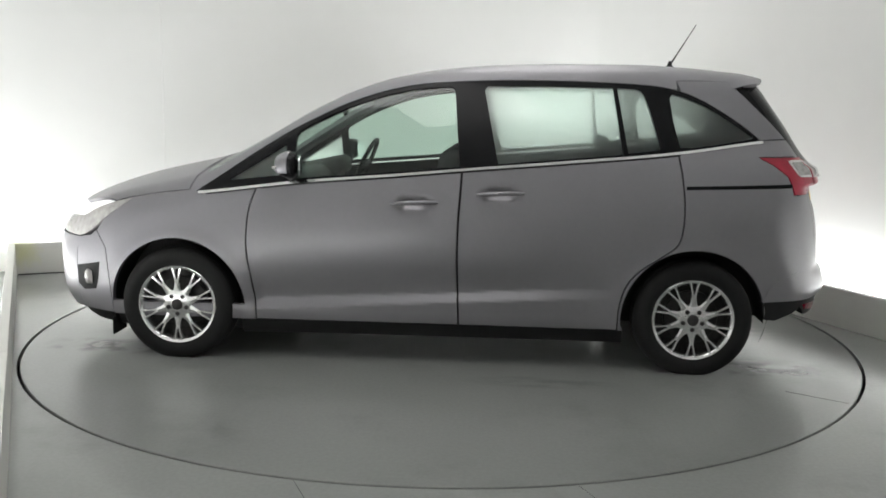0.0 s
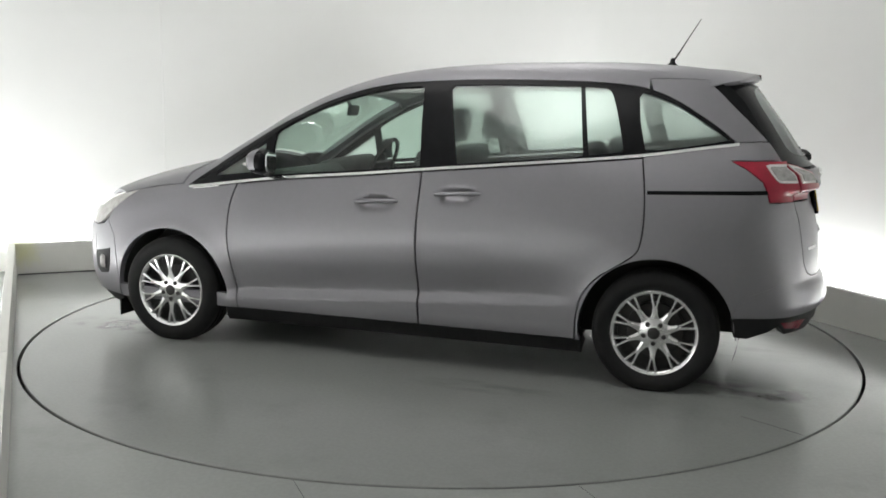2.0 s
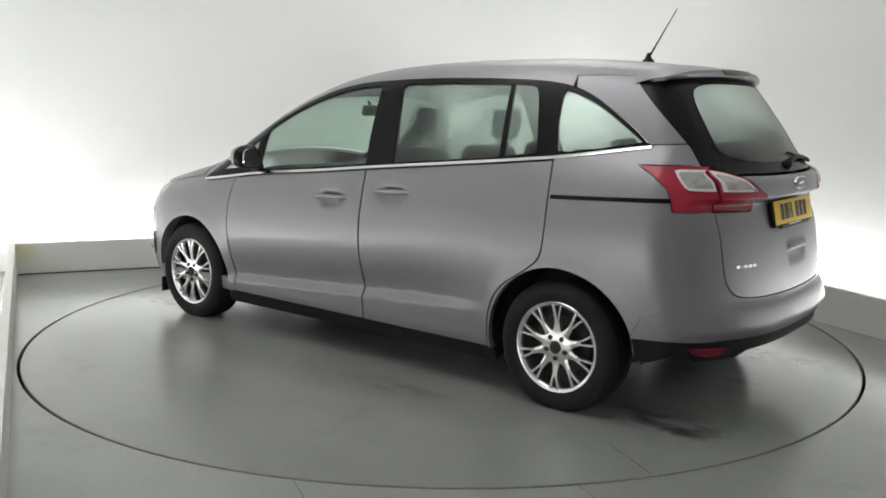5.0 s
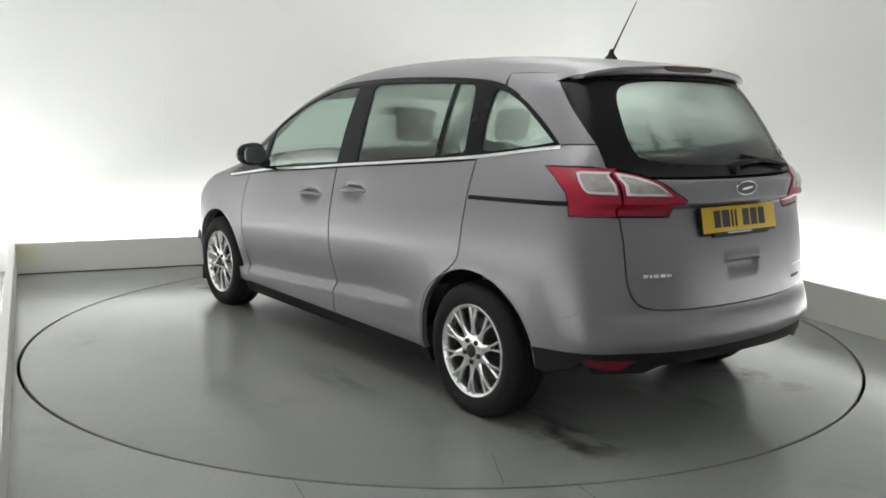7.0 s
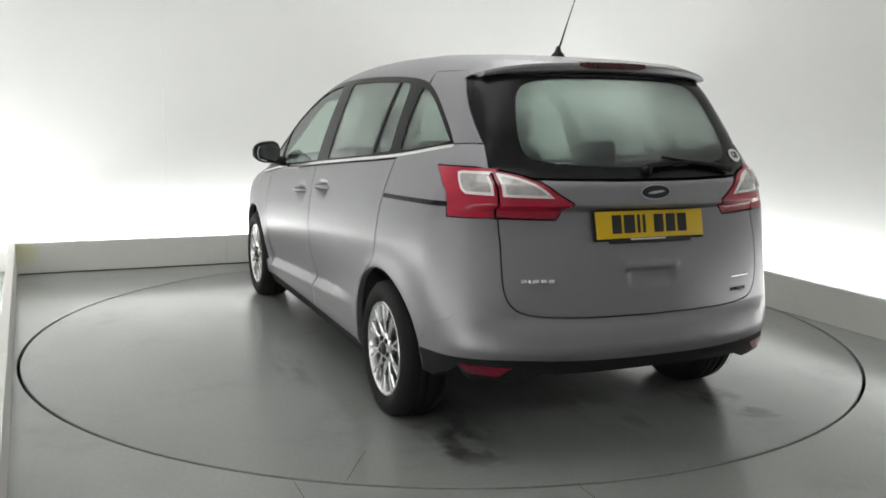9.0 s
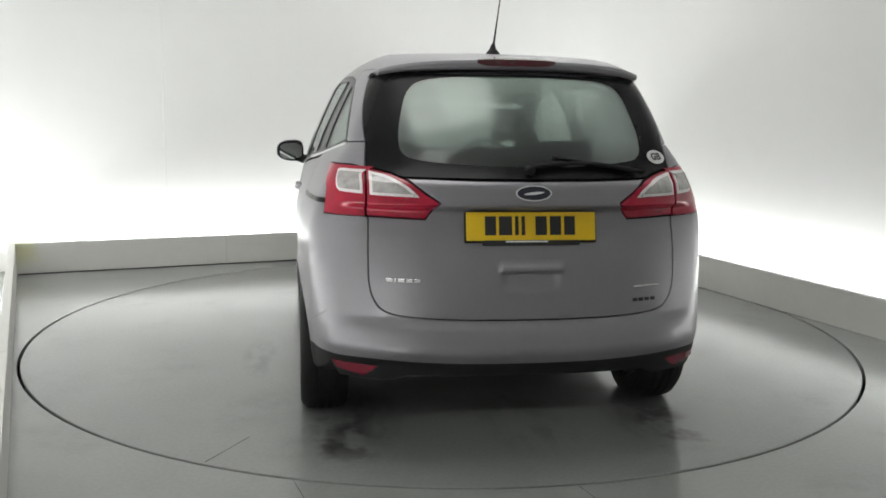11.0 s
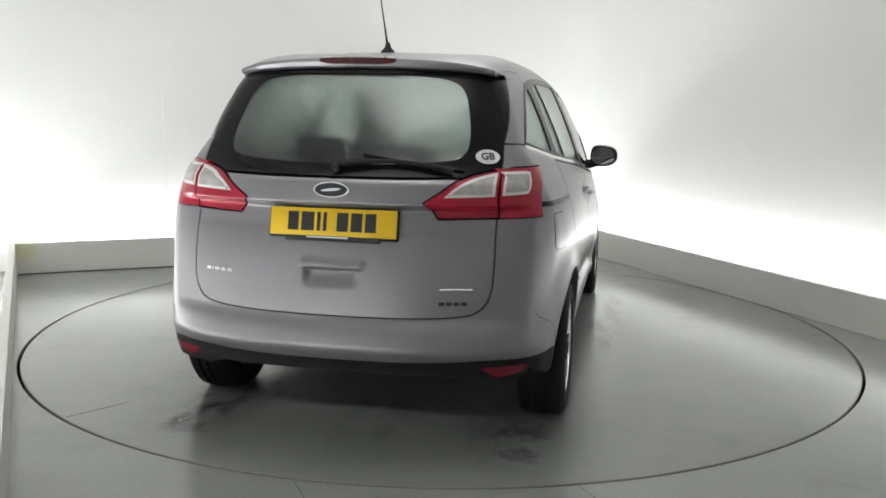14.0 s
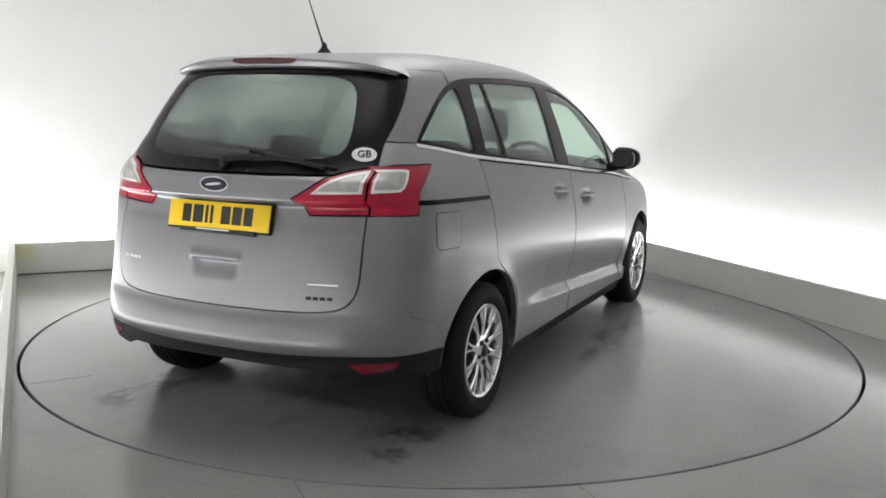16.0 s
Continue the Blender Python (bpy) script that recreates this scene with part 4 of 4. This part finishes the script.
    ps = meet("B", np.linspace(-0.10, -0.50, 12), np.linspace(1.20, 1.145, 12), 0.006)
    tube(bm, [tuple(p) for p in ps], 0.006, 6)
    part("blade", bm, M_RUBBER, w, "rubber blade")


def build_plate():
    base = meet("B", [0.0, 0.0], [0.975, 0.878])
    tilt = math.degrees(math.atan2(base[0][0] - base[1][0], 0.11))
    m = Matrix.Translation((-2.150, 0.0, 0.9375)) @ pose(0, 0, 0, 0, tilt * 0.8, 0) @ pose(0, 0, 0, 90, 0, -90)
    bm = bmesh.new()
    box(bm, (0.530, 0.120, 0.014), m @ pose(0, -0.004, -0.016), 0.004, 2)
    holder = part("number_plate", bm, M_PLASTIC, car, "yellow rear number plate in a black holder")
    bm = bmesh.new()
    box(bm, (0.520, 0.111, 0.006), m @ pose(0, 0, -0.006), 0.002, 2)
    part("plate_sheet", bm, M_YELLOW, holder, "yellow reflective plate")
    # the characters as plain bars
    x = -0.186
    for w in (0.044, 0.052, 0.014, 0.014, 0.0, 0.046, 0.046, 0.044):
        if w:
            bm = bmesh.new()
            box(bm, (w, 0.074, 0.002), m @ pose(x + w / 2, 0.002, -0.0028))
            part("character_bar", bm, M_INK, holder, smooth=False)
        x += (w + 0.012) if w else 0.03
    bm = bmesh.new()
    box(bm, (0.39, 0.022, 0.02), m @ pose(0.0, -0.064, -0.012), 0.003, 1)
    part("lower_strip", bm, M_INK, holder)
    bm = bmesh.new()
    box(bm, (0.17, 0.006, 0.002), m @ pose(-0.02, -0.060, 0.0))
    part("print_bar", bm, M_WHITE, holder, "small pale print bar", smooth=False)


def facing(n):
    """A turn whose z points along n and whose x lies level."""
    n = Vector(n)
    xa = Vector((0, 0, 1)).cross(n).normalized()
    return Matrix((xa, n.cross(xa), n)).transposed().to_4x4()


def build_badges():
    p = meet("B", [0.0], [1.068])[0]
    m = Matrix.Translation((p[0] - 0.002, 0, 1.068)) @ pose(0, 0, 0, 90, 0, -90)
    n = 40
    ell = lambda a, b: [(a * math.cos(2 * math.pi * k / n), b * math.sin(2 * math.pi * k / n)) for k in range(n)]
    bm = bmesh.new()
    prism(bm, ell(0.072, 0.031), 0.010, m @ pose(0, 0, -0.004))
    b = part("badge", bm, M_CHROME, car, "oval badge with a chrome rim")
    bm = bmesh.new()
    prism(bm, ell(0.066, 0.0265), 0.003, m @ pose(0, 0, 0.005))
    part("enamel", bm, M_BADGE, b, "dark blue oval")
    bm = bmesh.new()
    prism(bm, ell(0.040, 0.0055), 0.002, m @ pose(0, 0, 0.008, 0, 0, 6))
    part("emblem_bar", bm, M_CHROME, b, "plain bright bar", smooth=False)
    # model lettering as bars
    for y0, z0, ws, h, mt in ((0.565, 0.722, (0.024, 0.008, 0.026, 0.024, 0.024), 0.014, M_CHROME), (-0.43, 0.635, (0.022, 0.022, 0.022, 0.022), 0.013, M_DARKMETAL), (-0.43, 0.69, (0.13,), 0.007, M_ALLOY)):
        y = y0
        for w in ws:
            q = meet("B", [y - w / 2], [z0])[0]
            nn = outward(np.array([q]))[0]
            bm = bmesh.new()
            box(bm, (w, h, 0.004), Matrix.Translation((q[0] - 0.001, q[1], q[2])) @ facing(nn), 0.001, 1)
            part("letter_bar", bm, mt, car, smooth=False)
            y -= w + 0.006
    # oval country sticker
    yc, zc = -0.578, 1.199
    q = meet("B", [yc], [zc], 0.001)[0]
    nn = Vector(outward(np.array([q]))[0])
    ms = Matrix.Translation(q) @ facing(nn)
    bm = bmesh.new()
    prism(bm, ell(0.050, 0.032), 0.003, ms @ pose(0, 0, -0.001))
    st = part("country_sticker", bm, M_WHITE, car, "white oval GB sticker on the rear window")
    txt = bpy.data.curves.new("letters", "FONT")
    txt.body, txt.size, txt.extrude, txt.align_x, txt.align_y = "GB", 0.043, 0.0006, "CENTER", "CENTER"
    txt.offset = 0.0012
    txt.materials.append(M_INK)
    t = new("letters", txt)
    t.parent = st
    t.matrix_local = ms @ pose(0, 0, 0.0026)


# wheels
def build_wheel(x, side):
    m0 = Matrix.Translation((x, side * (0.905 if x > 0 else 0.885), 0.298)) @ (pose(0, 0, 0) if side > 0 else pose(0, 0, 0, 0, 0, 180))
    bm = bmesh.new()
    lathe(bm, [(0.217, -0.006), (0.218, 0.000), (0.214, 0.004), (0.206, 0.003), (0.199, -0.004), (0.192, -0.016), (0.188, -0.05), (0.186, -0.12), (0.200, -0.18), (0.213, -0.19)], 72, m0)
    w = part("wheel", bm, M_ALLOY, car, "silver alloy wheel with ten forked spokes")
    bm = bmesh.new()
    lathe(bm, [(0.216, -0.004), (0.228, 0.005), (0.250, 0.013), (0.272, 0.012), (0.290, 0.004), (0.307, -0.012), (0.311, -0.03), (0.3125, -0.055), (0.306, -0.057), (0.306, -0.065), (0.3135, -0.067), (0.314, -0.095), (0.307, -0.097), (0.307, -0.105), (0.314, -0.107),
                (0.3135, -0.135), (0.307, -0.137), (0.307, -0.145), (0.3115, -0.148), (0.307, -0.175), (0.292, -0.195), (0.26, -0.202), (0.213, -0.19)], 80, m0)
    bmesh.ops.recalc_face_normals(bm, faces=bm.faces)
    part("tyre", bm, M_RUBBER, w, "black road tyre")
    bm = bmesh.new()
    lathe(bm, [(0.001, -0.075), (0.14, -0.075), (0.145, -0.08), (0.145, -0.095), (0.001, -0.095)], 48, m0)
    lathe(bm, [(0.001, -0.11), (0.196, -0.11)], 48, m0)
    part("brake_disc", bm, M_DARKMETAL, w, "dark brake disc")

    def bar(bm, pts, widths, ys, th):
        """A flat bar in the wheel's plane with bevelled sides."""
        rows = []
        for i, (a, b) in enumerate(pts):
            j, k = min(i + 1, len(pts) - 1), max(i - 1, 0)
            dx, dz = pts[j][0] - pts[k][0], pts[j][1] - pts[k][1]
            L = math.hypot(dx, dz)
            nx, nz = -dz / L, dx / L
            h = widths[i] / 2
            y = ys[i]
            rows.append([bm.verts.new(m0 @ Vector(c)) for c in ((a + nx * h, y - th, b + nz * h), (a + nx * h, y - 0.004, b + nz * h), (a + nx * h * 0.6, y, b + nz * h * 0.6),
                                                                (a - nx * h * 0.6, y, b - nz * h * 0.6), (a - nx * h, y - 0.004, b - nz * h), (a - nx * h, y - th, b - nz * h))])
        for p, q in zip(rows, rows[1:]):
            for k in range(5):
                bm.faces.new((p[k], p[k + 1], q[k + 1], q[k]))

    pol = lambda r, a: (r * math.sin(a), r * math.cos(a))
    for k in range(10):
        a = 2 * math.pi * k / 10
        bm = bmesh.new()
        bar(bm, [pol(0.070, a), pol(0.095, a), pol(0.118, a), pol(0.138, a)], [0.048, 0.031, 0.026, 0.026], [-0.006, -0.004, -0.002, -0.001], 0.03)
        for sg in (-1, 1):
            bar(bm, [pol(0.118, a + sg * 0.040), pol(0.140, a + sg * 0.062), pol(0.170, a + sg * 0.086), pol(0.206, a + sg * 0.112)], [0.012, 0.0125, 0.0125, 0.015], [-0.002, 0.0, 0.001, 0.0], 0.026)
        bmesh.ops.recalc_face_normals(bm, faces=bm.faces)
        part("spoke", bm, M_ALLOY, w)
    bm = bmesh.new()
    lathe(bm, [(0.001, 0.001), (0.03, 0.0), (0.068, -0.004), (0.080, -0.009), (0.083, -0.04)], 40, m0)
    part("hub", bm, M_ALLOY, w)
    bm = bmesh.new()
    lathe(bm, [(0.001, 0.009), (0.022, 0.008), (0.029, 0.004), (0.031, -0.002)], 32, m0)
    part("centre_cap", bm, M_DARKMETAL, w, "dark centre cap")
    for k in range(5):
        a = 2 * math.pi * (k + 0.5) / 5
        bm = bmesh.new()
        c = pol(0.052, a)
        lathe(bm, [(0.001, 0.006), (0.009, 0.005), (0.0125, -0.001), (0.013, -0.006)], 12, m0 @ Matrix.Translation((c[0], 0.0, c[1])))
        part("lug_nut", bm, M_DARKMETAL, w, "dark wheel nut")
    # arch liner
    hx, hz = (HUBS[0] if x > 0 else HUBS[1])
    bm = bmesh.new()
    rows = []
    for k in range(25):
        a = radians(-5 + 188 * k / 24)
        c, s_ = math.cos(a), math.sin(a)
        rows.append([bm.verts.new((hx + (ARCH_R + o) * c, side * y, hz + (ARCH_R + o) * s_)) for y, o in ((0.83 if x > 0 else 0.80, 0.006), (0.76, 0.012), (0.60, 0.012))])
    for p, q in zip(rows, rows[1:]):
        for j in range(2):
            bm.faces.new((p[j], p[j + 1], q[j + 1], q[j]))
    bm.faces.new([r[2] for r in rows])
    part("arch_liner", bm, M_INNER, car, "black wheel arch liner")


def build_inside():
    # dark inner shell below the windows, and the floor pan
    low = belt_line(1.25, -1.69, -0.02)
    a1, a2 = arch(1, 200, -20, ARCH_R + 0.02), arch(0, 200, -20, ARCH_R + 0.02)
    sh = low + [(-1.80, 1.15), (-1.93, 0.95), (-1.95, 0.42), (-1.80, 0.30)] + a1 + [(-1.0, 0.17)] + [(1.0, 0.17)] + a2[::-1] + [(1.80, 0.24), (1.92, 0.30), (1.92, 0.62), (1.75, 0.80)]
    for d in (1, -1):
        Skin().add("L", sh, inset=0.0, step=0.05, lift=-0.034, depth=0.0).part("inner_panel", M_INNER, car, "dark inner body side", d)
    g = [(0.0, 1.10), (0.44, 1.10), (0.60, 1.15), (0.70, 0.94), (0.70, 0.45), (0.0, 0.42)]
    Skin().add("B", g + [(-y, z) for y, z in g[::-1][1:-1]], inset=0.0, step=0.05, lift=-0.036, depth=0.0).part("inner_tailgate", M_INNER, car, "dark inner tailgate")
    bm = bmesh.new()
    box(bm, (3.5, 1.20, 0.06), pose(0.08, 0, 0.24), 0.02, 2)
    box(bm, (2.0, 1.68, 0.05), pose(0.0, 0, 0.20), 0.02, 2)
    part("floor_pan", bm, M_INNER, car, "dark underside")
    # headliner
    half = [(0.45, 0.50), (0.0, 0.56), (-0.8, 0.57), (-1.5, 0.52), (-1.70, 0.45)]
    Skin().add("T", half + [(x, -y) for x, y in half[::-1]], inset=0.0, step=0.06, lift=-0.05, depth=0.0).part("headliner", M_LINER, car, "pale roof lining")
    # dashboard and wheel
    bm = bmesh.new()
    box(bm, (0.50, 1.36, 0.30), pose(0.98, 0, 0.84, 0, 8, 0), 0.09, 4)
    box(bm, (0.30, 0.40, 0.12), pose(0.82, -0.36, 0.98, 0, 12, 0), 0.05, 3)
    part("dashboard", bm, M_TRIMIN, car, "dark grey dashboard")
    bm = bmesh.new()
    mw = Matrix.Translation((0.56, -0.36, 1.00)) @ pose(0, 0, 0, 0, 0, 90) @ pose(0, 0, 0, -25, 0, 0)
    prof = [(0.185 + 0.014 * math.cos(2 * math.pi * k / 8), 0.014 * math.sin(2 * math.pi * k / 8)) for k in range(8)]
    lathe(bm, prof, 36, mw, closed=True)
    box(bm, (0.34, 0.02, 0.05), mw, 0.008, 1)
    box(bm, (0.05, 0.02, 0.18), mw @ pose(0, 0, -0.09), 0.008, 1)
    part("steering_wheel", bm, M_PLASTIC, car, "black steering wheel")
    bm = bmesh.new()
    box(bm, (0.03, 0.22, 0.07), pose(0.62, 0, 1.36, 0, -12, 10), 0.015, 3)
    tube(bm, [(0.62, 0, 1.37), (0.66, 0, 1.42)], 0.01)
    part("cabin_mirror", bm, M_PLASTIC, car, "dark cabin mirror")
    # seats
    for sx, sy, w, top in ((0.22, 0.37, 0.50, 1.16), (0.22, -0.37, 0.50, 1.16), (-0.62, 0.45, 0.42, 1.0), (-0.62, -0.45, 0.42, 1.0), (-0.62, 0.0, 0.36, 0.95)):
        bm = bmesh.new()
        box(bm, (0.50, w, 0.16), pose(sx + 0.12, sy, 0.55, 0, -6, 0), 0.06, 4)
        seat = part("seat", bm, M_SEAT, car, "dark grey cloth seat")
        bm = bmesh.new()
        hgt = top - 0.52
        box(bm, (0.13, w - 0.02, hgt), pose(sx - 0.19 - 0.04, sy, 0.52 + hgt / 2, 0, -14, 0), 0.055, 4)
        part("backrest", bm, M_SEAT, seat)
        bm = bmesh.new()
        hx = sx - 0.23 - 0.19 * (hgt / 0.62)
        box(bm, (0.085, 0.25, 0.19), pose(hx, sy, top + 0.13, 0, -10, 0), 0.04, 4)
        tube(bm, [(hx + 0.02, sy - 0.06, top - 0.02), (hx, sy - 0.06, top + 0.1)], 0.006, 6)
        tube(bm, [(hx + 0.02, sy + 0.06, top - 0.02), (hx, sy + 0.06, top + 0.1)], 0.006, 6)
        part("headrest", bm, M_SEAT, seat)
    # exhaust tip and mud flap
    bm = bmesh.new()
    lathe(bm, [(0.026, 0.10), (0.030, 0.0), (0.030, -0.12), (0.025, -0.12), (0.022, 0.10)], 20, pose(-1.84, -0.50, 0.30, 0, 0, -90))
    part("exhaust_tip", bm, M_DARKMETAL, car, "dull metal exhaust tip")
    for d in (1, -1):
        bm = bmesh.new()
        box(bm, (0.012, 0.16, 0.10), pose(1.77, d * 0.80, 0.16), 0.004, 1)
        part("air_deflector", bm, M_RUBBER, car, "black rubber deflector")


build_doors()
build_fenders()
build_top()
build_front()
build_rear()
build_windows()
build_side_details()
build_spoiler()
build_plate()
build_badges()
for wx in (1.394, -1.394):
    for ws in (1, -1):
        build_wheel(wx, ws)
build_inside()


def motions():
    rows = [(0.5 * k, pose(0, 0, 0, 0, 0, HEAD_0 + SPIN * 0.5 * k)) for k in range(33)]
    walk(turntable, rows)
    walk(car, rows)


motions()
